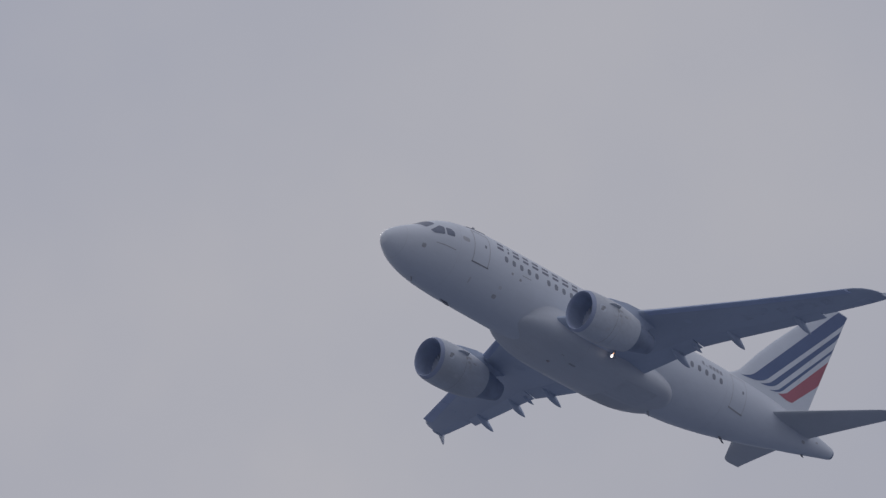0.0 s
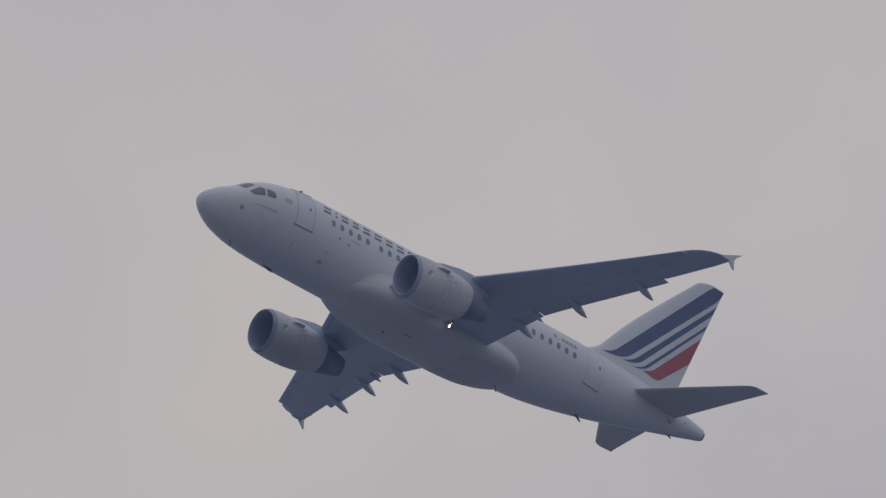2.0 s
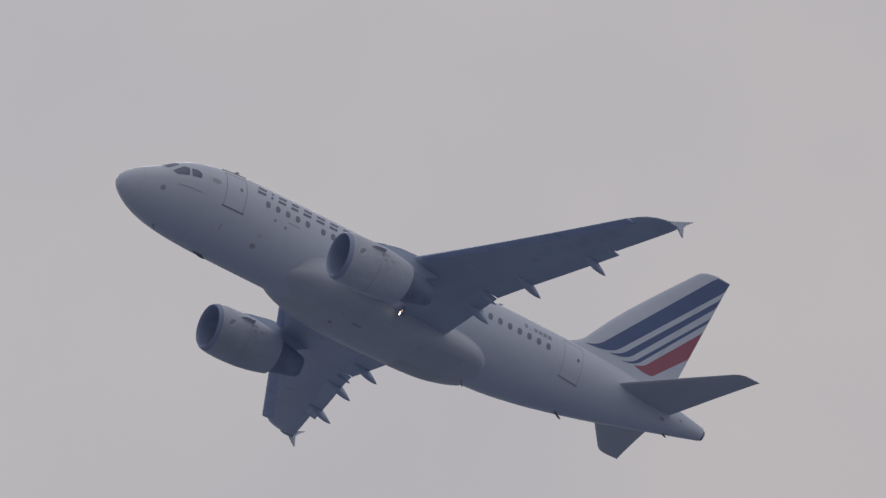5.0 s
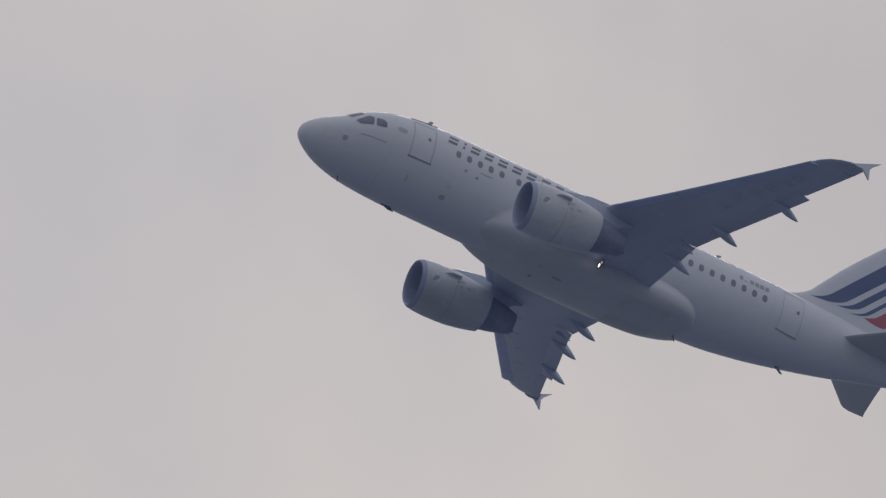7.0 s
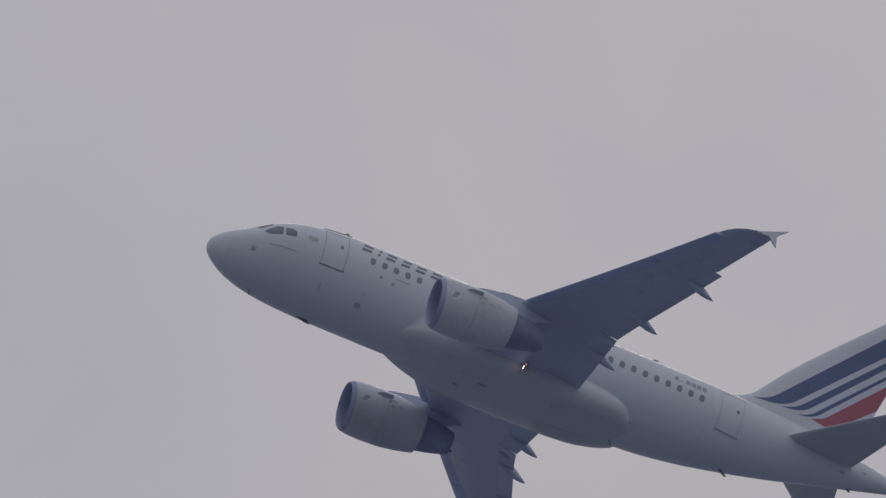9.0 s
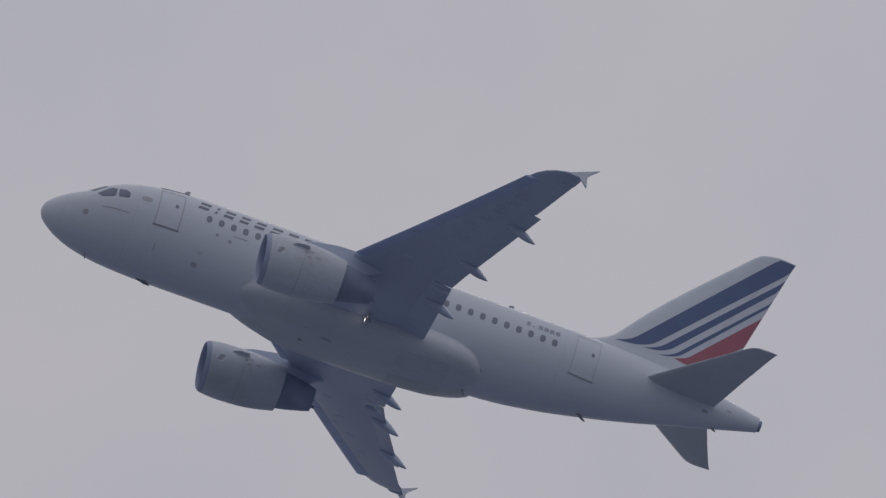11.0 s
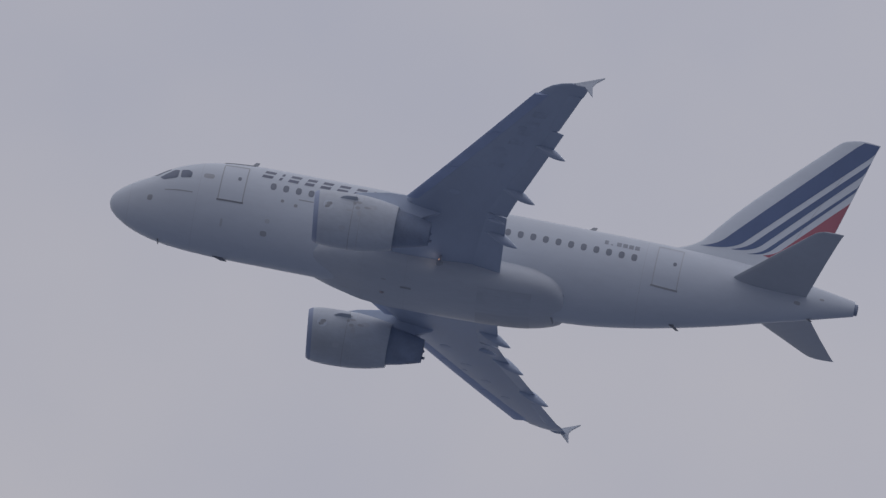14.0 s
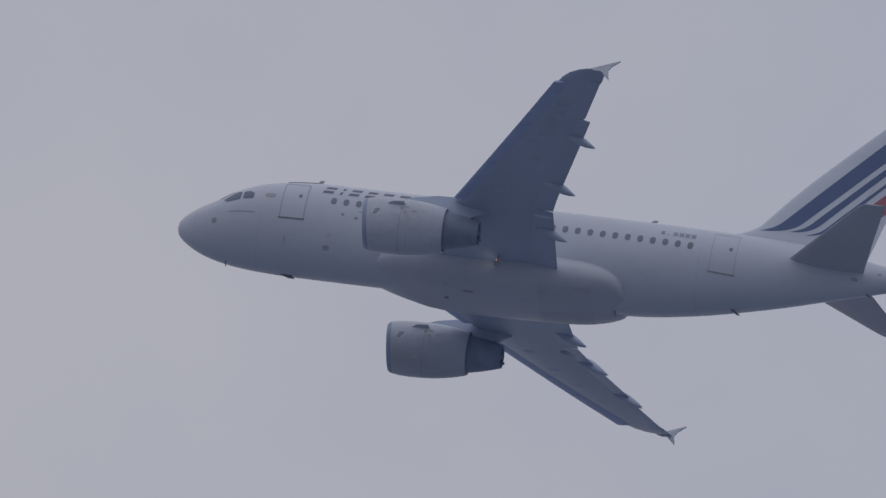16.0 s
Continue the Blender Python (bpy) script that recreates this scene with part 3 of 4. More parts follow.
FUS_BOT = [-0.60, -0.85, -1.04, -1.28, -1.55, -1.76, -1.91, -2.0, -2.06, -2.09, -2.09, -2.09, -2.06, -1.92, -1.64, -1.23, -0.75, -0.33, 0.08, 0.51, 0.74]
FUS_WID = [0.0, 0.25, 0.44, 0.70, 1.04, 1.33, 1.58, 1.75, 1.89, 1.96, 1.975, 1.975, 1.975, 1.94, 1.83, 1.6, 1.28, 1.0, 0.72, 0.45, 0.3]
FUS_MID = [-0.60, -0.59, -0.57, -0.52, -0.42, -0.30, -0.16, -0.04, 0.04, 0.06, 0.06, 0.06, 0.08, 0.14, 0.28, 0.46, 0.67, 0.81, 0.9, 0.98, 1.03]
top_at, bot_at, wid_at, mid_at = (smooth_table(FUS_X, v) for v in (FUS_TOP, FUS_BOT, FUS_WID, FUS_MID))


def lean(x):
    """The cabin's slight tilt against the axis of travel."""
    return -0.0095 * (x - 10.0)


def skin(x, a, out=0.0):
    """A point of the fuselage's skin: a in degrees from the top, positive to starboard; out: metres proud of it."""
    c, s = math.cos(radians(a)), math.sin(radians(a))
    mid = mid_at(x)
    up = (top_at(x) - mid) if c > 0 else (mid - bot_at(x))
    return ((0.0 + (wid_at(x) + out) * s), mid + lean(x) + (up + out) * c)


def angle_at(x, z):
    """The angle, to starboard, at which the skin has the height z at station x."""
    mid = mid_at(x)
    d = z - mid - lean(x)
    up = (top_at(x) - mid) if d > 0 else (mid - bot_at(x))
    return math.degrees(math.acos(max(-1.0, min(1.0, d / up))))


airliner = tagged(new("airliner"), "white twin-engine airliner climbing, gear up, navy and red tail stripes", "airplane")


def patch(corners, out, across=6, down=6, thick=0.0):
    """A sheet on the skin between four (x, angle) corners, in order round it."""
    (x0, a0), (x1, a1), (x2, a2), (x3, a3) = corners
    verts, faces = [], []
    for i in range(down + 1):
        v = i / down
        for j in range(across + 1):
            u = j / across
            x = (x0 * (1 - u) + x1 * u) * (1 - v) + (x3 * (1 - u) + x2 * u) * v
            a = (a0 * (1 - u) + a1 * u) * (1 - v) + (a3 * (1 - u) + a2 * u) * v
            verts.append((x, *skin(x, a, out)))
    w = across + 1
    for i in range(down):
        for j in range(across):
            faces.append((i * w + j, i * w + j + 1, (i + 1) * w + j + 1, (i + 1) * w + j))
    return verts, faces


def pane(corners, out, cut=0.16, rings=5):
    """A sheet on the skin inside a polygon of (x, angle) corners, its corners rounded off."""
    n = len(corners)
    rim = []
    for i in range(n):
        here, back, on = (np.array(corners[k % n], float) for k in (i, i - 1, i + 1))
        a, b = here + (back - here) * cut, here + (on - here) * cut
        rim += [(1 - s) ** 2 * a + 2 * s * (1 - s) * here + s * s * b for s in (0.0, 0.25, 0.5, 0.75, 1.0)]
        rim += [b + (here + (on - here) * (1 - cut) - b) * s for s in (0.33, 0.66)]
    mid = sum(rim) / len(rim)
    m = len(rim)
    verts = [(mid[0], *skin(mid[0], mid[1], out))]
    for k in range(1, rings + 1):
        for p in rim:
            x, a = mid + (p - mid) * k / rings
            verts.append((x, *skin(x, a, out)))
    faces = [(0, 1 + i, 1 + (i + 1) % m) for i in range(m)]
    for k in range(rings - 1):
        faces += [(1 + k * m + i, 1 + k * m + (i + 1) % m, 1 + (k + 1) * m + (i + 1) % m, 1 + (k + 1) * m + i) for i in range(m)]
    return verts, faces


def side_box(x0, x1, z0, z1, side, out=0.006, across=4, down=4):
    """A sheet on the skin between two stations and two heights on one side (-1 port, 1 starboard)."""
    return patch([(x0, side * angle_at(x0, z1)), (x1, side * angle_at(x1, z1)), (x1, side * angle_at(x1, z0)), (x0, side * angle_at(x0, z0))], out, across, down)


def oval(x, z, w, h, side, out=0.006, power=2.6, steps=16):
    """A rounded sheet on the skin."""
    verts = [(x, *skin(x, side * angle_at(x, z), out))]
    for i in range(steps):
        c, s = math.cos(2 * math.pi * i / steps), math.sin(2 * math.pi * i / steps)
        px = x + w / 2 * math.copysign(abs(c) ** (2 / power), c)
        pz = z + h / 2 * math.copysign(abs(s) ** (2 / power), s)
        verts.append((px, *skin(px, side * angle_at(px, pz), out)))
    return verts, [(0, i + 1, (i + 1) % steps + 1) for i in range(steps)]


def build_fuselage():
    xs = [NOSE + 0.004] + [NOSE + 1.6 * (i / 14) ** 2 for i in range(1, 15)] + [1.1 + i * 0.28 for i in range(1, 22)]
    xs += [7.0 + i * 0.6 for i in range(1, 26)] + [22.0 + i * 0.31 for i in range(1, 31)]
    xs = [x for x in xs if x <= TAIL] + [TAIL]
    rings = [[(x, *skin(x, j * 360 / 56)) for j in range(56)] for x in xs]
    fus = part("fuselage", loft(rings), WHITE, airliner, "white fuselage with rounded nose and upswept tail")
    # seams round the barrel
    for x in (0.35, 3.2, 22.3):
        ring = [[(x + d, *skin(x + d, j * 360 / 56, 0.003)) for j in range(56)] for d in (-0.006, 0.006)]
        part("skin_seam", loft(ring, ends=False), FAINT, fus)
    cabin_z = lambda x: 0.655 - 0.0095 * (x - 6.29)
    stations = [6.29 + 0.544 * i for i in range(5)] + [9.32 + 0.544 * i for i in range(24)]
    for side in (-1, 1):
        for x in stations:
            part("cabin_window", oval(x, cabin_z(x), 0.25, 0.36, side), GLASS, fus)
        # flight deck panes
        for corners in ([(1.06, 4), (1.29, 52), (1.88, 42), (1.66, 4)],
                        [(1.46, 64), (2.02, 50), (2.24, 56), (2.22, 75), (1.66, 74)], [(2.32, 57), (2.62, 59), (2.80, 66), (2.80, 76.5), (2.34, 75.5)]):
            part("cockpit_window", pane([(x, side * a) for x, a in corners], 0.010), PANE, fus, "dark flight deck pane with rounded corners")
        # passenger doors
        for x0, x1, z0, z1, wx, wz in ((4.09, 5.11, -0.38, 1.48, 4.83, 0.73), (22.78, 23.82, -0.50, 1.46, 23.57, 0.62)):
            door = part("cabin_door", side_box(x0, x1, z0, z1, side, 0.005, 4, 10), WHITE, fus, "closed white cabin door with dark outline")
            w = 0.035
            for nm, box in (("door_seam", (x0 - w, x0 + w * 0.3, z0, z1)), ("door_seam", (x1 - w * 0.3, x1 + w, z0, z1)), ("door_seam", (x0, x1, z1 - w, z1 + w))):
                part(nm, side_box(*box, side, 0.010, 2, 8), PANEL if x0 < 10 else FAINT, door)
            part("door_sill", side_box(x0 - 0.06, x1 + 0.06, z0 - 0.04, z0 + 0.03, side, 0.014, 6, 2), SILL if x0 < 10 else MARK, door, "dark scuffed door sill")
            part("door_window", oval(wx, wz, 0.15, 0.20, side, 0.012), GLASS, door)
            if x0 < 10:
                rings = []
                for k in range(9):
                    x = x0 - 0.06 + (x1 - x0 + 0.26) * k / 8
                    rings.append([(x, *skin(x, side * a, o)) for a, o in ((28.9, -0.02), (28.9, 0.03), (29.7, 0.03), (29.7, -0.02))])
                part("rain_gutter", loft(rings), MARK, door, "thin rain gutter above the door")
        # airline title and registration as plain bars
        x = 5.70
        for wide in (0.54, 0.20, 0.52, 0.48, 0.52, 0.54, 0.52, 0.52, 0.48):
            z0 = 1.04 + lean(x)
            for low, high in ((0.0, 0.17), (0.29, 0.47)):
                slant = [0.14 * high / 0.47, 0.14 * low / 0.47]
                part("title_bar", patch([(x + slant[0], side * angle_at(x, z0 + high)), (x + wide - 0.09 + slant[0], side * angle_at(x + wide, z0 + high)),
                                         (x + wide - 0.09 + slant[1], side * angle_at(x + wide, z0 + low)), (x + slant[1], side * angle_at(x, z0 + low))], 0.005, 3, 2), TITLE, fus)
            x += wide + 0.19
        for k, wide in enumerate((0.16, 0.1, 0.2, 0.2, 0.2, 0.2)):
            x = 20.48 + 0.26 * k
            part("registration_bar", side_box(x, x + wide, 0.96 + lean(x) * 0.4, (1.02 if k == 1 else 1.2) + lean(x) * 0.4, side, 0.005, 2, 2), STRAKE, fus)
        # stencils, ports and service panels
        for x, z, w, h, m in ((1.22, -0.61, 0.22, 0.24, MARK), (3.53, 0.64, 0.46, 0.26, PANEL), (6.24, -1.38, 0.28, 0.18, PANEL), (6.32, -0.92, 0.2, 0.16, FAINT),
                              (6.79, 0.03, 0.14, 0.14, MARK), (7.38, -0.08, 0.16, 0.14, MARK), (4.4, -1.25, 0.1, 0.3, FAINT),
                              (26.3, 0.75, 0.3, 0.12, MARK), (28.9, 0.35, 0.28, 0.14, PANEL), (29.9, 0.75, 0.2, 0.1, PANEL)):
            part("service_panel", oval(x, z, w, h, side, 0.006, 3.2, 12), m, fus)
        for x0, x1, z in ((1.8, 2.97, -0.24), (7.46, 8.09, 0.23)):
            part("stencil_bar", side_box(x0, x1, z - 0.022, z + 0.022, side, 0.005, 6, 1), MARK, fus)
    # auxiliary power unit outlet
    z = mid_at(TAIL) + lean(TAIL)
    part("tail_outlet", lathe([(0, 0.25), (0.12, 0.24), (0.14, 0.20), (-0.1, 0.18)], (TAIL, 0, z), 24), HOT, fus, "dark auxiliary power outlet")
    # aerials and drains
    for nm, x, up, ln, hi, rake in (("blade_aerial", 5.05, 1, 0.30, 0.42, 0.2), ("blade_aerial", 19.6, 1, 0.34, 0.36, 0.2), ("blade_aerial", 21.9, 1, 0.2, 0.12, 0.06),
                                    ("blade_aerial", 4.42, -1, 0.46, 0.13, 0.2), ("blade_aerial", 1.8, -1, 0.07, 0.27, 0.05), ("drain_mast", 23.78, -1, 0.24, 0.26, 0.3),
                                    ("drain_mast", 29.4, -1, 0.2, 0.12, 0.15)):
        base = (top_at(x) - 0.03 if up > 0 else bot_at(x) + 0.03) + lean(x)
        pts = [(x - ln / 2, base), (x + ln / 2, base), (x + ln / 2 + rake, base + up * hi), (x - ln * 0.05 + rake, base + up * hi)]
        half = 0.035 if x == 4.42 else 0.02
        off = 0.32 if x == 4.42 else 0.0
        part(nm, slab(pts, 1, off - half, off + half), MARK if up > 0 else SILL, fus)


BELLY_X = [7.75, 8.25, 8.95, 9.7, 10.7, 12, 14, 16, 17.2, 18.0, 18.7, 19.15, 19.4]
belly_wid = smooth_table(BELLY_X, [0.7, 1.12, 1.66, 2.0, 2.15, 2.18, 2.18, 2.16, 2.12, 2.02, 1.75, 1.3, 0.6])
belly_low = smooth_table(BELLY_X, [-1.75, -1.88, -2.0, -2.13, -2.34, -2.45, -2.46, -2.43, -2.36, -2.24, -2.1, -2.0, -1.93])
belly_high = smooth_table(BELLY_X, [-1.0, -0.55, 0.0, 0.3, 0.3, 0.15, -0.2, -0.3, -0.36, -0.45, -0.7, -1.05, -1.45])

belly_mid = smooth_table(BELLY_X, [-1.475, -1.365, -1.3, -1.32, -1.42, -1.475, -1.48, -1.46, -1.45, -1.45, -1.47, -1.58, -1.7])


def side_at(x, z):
    """The fuselage's half width at a height."""
    d = z - mid_at(x) - lean(x)
    up = (top_at(x) - mid_at(x)) if d > 0 else (mid_at(x) - bot_at(x))
    return wid_at(x) * math.sqrt(max(0.0, 1 - (d / up) ** 2))


def belly_point(x, a, out=0.0):
    """A point of the belly fairing: a in degrees from its top, positive to starboard; its upper half is faired into the fuselage's side."""
    c, s = math.cos(radians(a)), math.sin(radians(a))
    zc = belly_mid(x)
    if c > 0.999:
        return (x, 0.0, belly_high(x))
    if c > 0:
        z = zc + (belly_high(x) - zc) * c
        own, side = belly_wid(x) * abs(s) ** 0.9, side_at(x, z) - 0.03
        soft = 0.28 if x < 12 else max(0.06, 0.28 - 0.08 * (x - 12))
        h = min(1.0, max(0.0, 0.5 + 0.5 * (own - side) / soft))
        return (x, math.copysign(side + (own - side) * h + soft * h * (1 - h) + out, s), z)
    return (x, (belly_wid(x) + out) * math.copysign(abs(s) ** 0.82, s), zc - (zc - belly_low(x) + out) * abs(c) ** 0.82)


def belly_sheet(x0, x1, a0, a1, out, across=6, down=8):
    """A sheet on the fairing between two stations and two angles."""
    verts = [belly_point(x0 + (x1 - x0) * j / across, a0 + (a1 - a0) * i / down, out) for i in range(down + 1) for j in range(across + 1)]
    w = across + 1
    return verts, [(i * w + j, i * w + j + 1, (i + 1) * w + j + 1, (i + 1) * w + j) for i in range(down) for j in range(across)]


def build_belly():
    rings = [[belly_point(7.75 + 11.65 * i / 48, j * 360 / 48) for j in range(48)] for i in range(49)]
    belly = part("belly_fairing", loft(rings), FAIRING, airliner, "bulged off-white belly fairing, scuffed")
    # main gear doors, scuffed darker than the fairing round them
    for side in (-1, 1):
        part("gear_door", belly_sheet(15.6, 17.9, side * 178.5, side * 128, 0.006), GEARDOOR, belly, "closed scuffed grey main gear door")
        part("fairing_seam", belly_sheet(10.6, 10.62, side * 100, side * 178, 0.008, 1, 12), FAINT, belly)
        part("fairing_seam", belly_sheet(12.5, 12.52, side * 100, side * 178, 0.008, 1, 12), FAINT, belly)
    for x, a, w, h, m in ((12.35, -160, 0.46, 3.4, MARK), (11.5, -150, 0.2, 2.0, PANEL), (9.8, 168, 0.3, 3.0, FAINT)):
        part("belly_vent", belly_sheet(x, x + w, a - h / 2, a + h / 2, 0.012, 2, 2), m, belly)
    part("drain_mast", slab([(18.76, -2.1), (18.86, -2.1), (18.96, -2.36), (18.90, -2.36)], 1, -0.015, 0.015), MARK, belly)


def wing_le(y):
    return 10.04 + 0.52 * (y - 1.9)


def wing_te(y):
    return 16.12 + 0.02 * (y - 2) if y < 6.6 else 16.21 + 0.305 * (y - 6.6)


def wing_z(y):
    return -1.06 + 0.085 * (y - 2) + 0.0022 * (y - 2) ** 2


def foil(x0, x1, z, thick, steps=14, twist=0.0):
    """A closed wing section along x, as (x, z)."""
    c = x1 - x0
    up, lo = [], []
    for i in range(steps + 1):
        s = 0.5 - 0.5 * math.cos(math.pi * i / steps)
        h = thick * c * 5 * (0.2969 * math.sqrt(s) - 0.126 * s - 0.3516 * s**2 + 0.2843 * s**3 - 0.1036 * s**4)
        zz = z - twist * s * c
        up.append((x0 + s * c, zz + h * 1.1))
        lo.append((x0 + s * c, zz - h * 0.9))
    return up + lo[-2:0:-1]


def spindle(tip, length, wide, high, angle=0.0):
    """A long canoe-shaped fairing that ends in a point at tip."""
    x, y, z = tip
    rings = []
    for i in range(15):
        s = i / 14
        r = 0.05 + 0.95 * (math.sin(math.pi * min(1, 0.02 + s * 0.98)) ** 0.75 if 0.01 < s < 0.99 else 0.0)
        rings.append([(x - length * (1 - s), y + wide / 2 * r * math.sin(2 * math.pi * j / 14),
                       z + angle * (1 - s) * length - high / 2 * 0.2 * (1 - s) + high / 2 * r * math.cos(2 * math.pi * j / 14) * (1 + 1.6 * (1 - s) if math.cos(2 * math.pi * j / 14) > 0 else 1)) for j in range(14)])
    return loft(rings)


def build_wing(side):
    ys = [1.2, 2.0, 3.5, 5.0, 6.6, 8.5, 10.5, 12.5, 14.5, 15.8]
    rings = []
    for y in ys:
        t = 0.135 - 0.0025 * y
        rings.append([(x, side * y, z) for x, z in foil(wing_le(y), wing_te(y), wing_z(y), t, twist=0.035)])
    for y, nose_in in ((16.2, 0.04), (16.55, 0.17), (16.8, 0.42), (16.95, 0.76)):
        rings.append([(x, side * y, z) for x, z in foil(wing_le(y) + nose_in, 19.22 + 0.28 * (y - 16.2), wing_z(y), 0.09, twist=0.035)])
    wing = part("wing", loft(rings), GREY, airliner, "swept wing with grey underside")
    # slats run out along the leading edge
    for y0, y1 in ((2.7, 5.1), (6.4, 9.4), (9.43, 12.6), (12.63, 15.95)):
        rs = []
        for k in range(5):
            y = y0 + (y1 - y0) * k / 4
            c = wing_te(y) - wing_le(y)
            d = min(0.95, 0.16 * c + 0.34)
            rs.append([(x - 0.205, side * y, z - 0.125) for x, z in foil(wing_le(y), wing_le(y) + d, wing_z(y), 0.15, 10, twist=-0.06)])
        part("slat", loft(rs), SLAT, wing, "bare bluish metal slat")
    # flaps, drooped a little behind the trailing edge
    for nm, y0, y1, ext in (("flap", 2.15, 6.35, 0.30), ("flap", 6.42, 13.35, 0.29)):
        rs = []
        for k in range(7):
            y = y0 + (y1 - y0) * k / 6
            c = min(1.5, 0.24 * (wing_te(y) - wing_le(y)))
            z = wing_z(y) - 0.035 * (wing_te(y) - wing_le(y)) + 0.03
            rs.append([(x, side * y, zz) for x, zz in foil(wing_te(y) - c + ext * 0.4, wing_te(y) + ext, z, 0.07, 8, twist=0.18)])
        part(nm, loft(rs), FLAP, wing, "grey trailing edge flap, slightly lowered")
    rs = []
    for k in range(5):
        y = 13.42 + 2.75 * k / 4
        rs.append([(x, side * y, zz) for x, zz in foil(wing_te(y) - 0.55, wing_te(y) + 0.03, wing_z(y) - 0.075, 0.09, 8, twist=0.05)])
    part("aileron", loft(rs), FLAP, wing)
    for tip, ln, w, h, rise in (((17.1, 4.9, -1.53), 1.5, 0.36, 0.36, 0.37), ((17.66, 8.35, -1.04), 1.5, 0.36, 0.36, 0.37), ((18.76, 12.05, -0.55), 1.4, 0.32, 0.32, 0.36)):
        part("flap_track_fairing", spindle((tip[0], side * tip[1], tip[2]), ln, w, h, rise), FLAP, wing, "pointed grey flap track fairing")
    part("flap_track_fairing", spindle((16.5, side * 6.4, -1.28), 0.8, 0.12, 0.16, 0.15), FLAP, wing)
    # tip fence
    z = wing_z(16.95)
    pts = [(18.75, z - 0.02), (19.0, z + 0.08), (19.98, 1.19), (19.66, z + 0.20), (19.54, z + 0.0), (19.62, 0.24), (19.22, z - 0.08), (18.95, z - 0.08)]
    part("wingtip_fence", slab(pts, 1, side * 16.94, side * 17.04), WHITE, wing, "small pale arrow-shaped wingtip fence", smooth=False)
    # panels on the underside
    for y, s, w, h in ((7.6, 0.34, 0.5, 0.36), (9.6, 0.34, 0.5, 0.36), (11.4, 0.36, 0.45, 0.32), (13.2, 0.38, 0.4, 0.3), (3.9, 0.4, 0.7, 0.6), (10.4, 0.2, 0.2, 0.2)):
        c = wing_te(y) - wing_le(y)
        x = wing_le(y) + s * c
        part("access_panel", under_cover(x, y, w, h, side), FLAP, wing)
    if side < 0:
        build_wing_registration(wing)


def wing_under(x, y):
    """The height of the wing's underside."""
    c = wing_te(y) - wing_le(y)
    q = min(1.0, max(0.0, (x - wing_le(y)) / c))
    h = (0.135 - 0.0025 * y) * c * 5 * (0.2969 * math.sqrt(q) - 0.126 * q - 0.3516 * q**2 + 0.2843 * q**3 - 0.1036 * q**4)
    return wing_z(y) - 0.035 * q * c - 0.9 * h


def build_wing_registration(wing):
    """Faint registration, as bars, under the port wing."""
    for y, wide, deep in ((10.2, 0.36, 0.62), (11.1, 0.28, 0.14), (12.15, 0.46, 0.62), (12.9, 0.44, 0.62), (13.65, 0.46, 0.62), (14.4, 0.46, 0.62)):
        mid_x = 15.85 + 0.385 * (y - 10.2)
        verts, faces = [], []
        for i in range(5):
            for j in range(4):
                yy, xx = y - wide / 2 + wide * j / 3, mid_x - deep / 2 + deep * i / 4 + 0.3 * (j / 3 - 0.5) * wide
                verts.append((xx, -yy, wing_under(xx, yy) - 0.006))
        faces = [(i * 4 + j, i * 4 + j + 1, (i + 1) * 4 + j + 1, (i + 1) * 4 + j) for i in range(4) for j in range(3)]
        part("registration_bar", (verts, faces), WINGMARK, wing)


def under_cover(x, y, w, h, side):
    """A flat oval cover that follows a wing's underside."""
    rim = [(x + w / 2 * math.cos(2 * math.pi * i / 14), y + h / 2 * math.sin(2 * math.pi * i / 14)) for i in range(14)]
    low, high = ([(px, side * py, wing_under(px, py) + d) for px, py in rim] for d in (-0.006, 0.02))
    return loft([low, high])


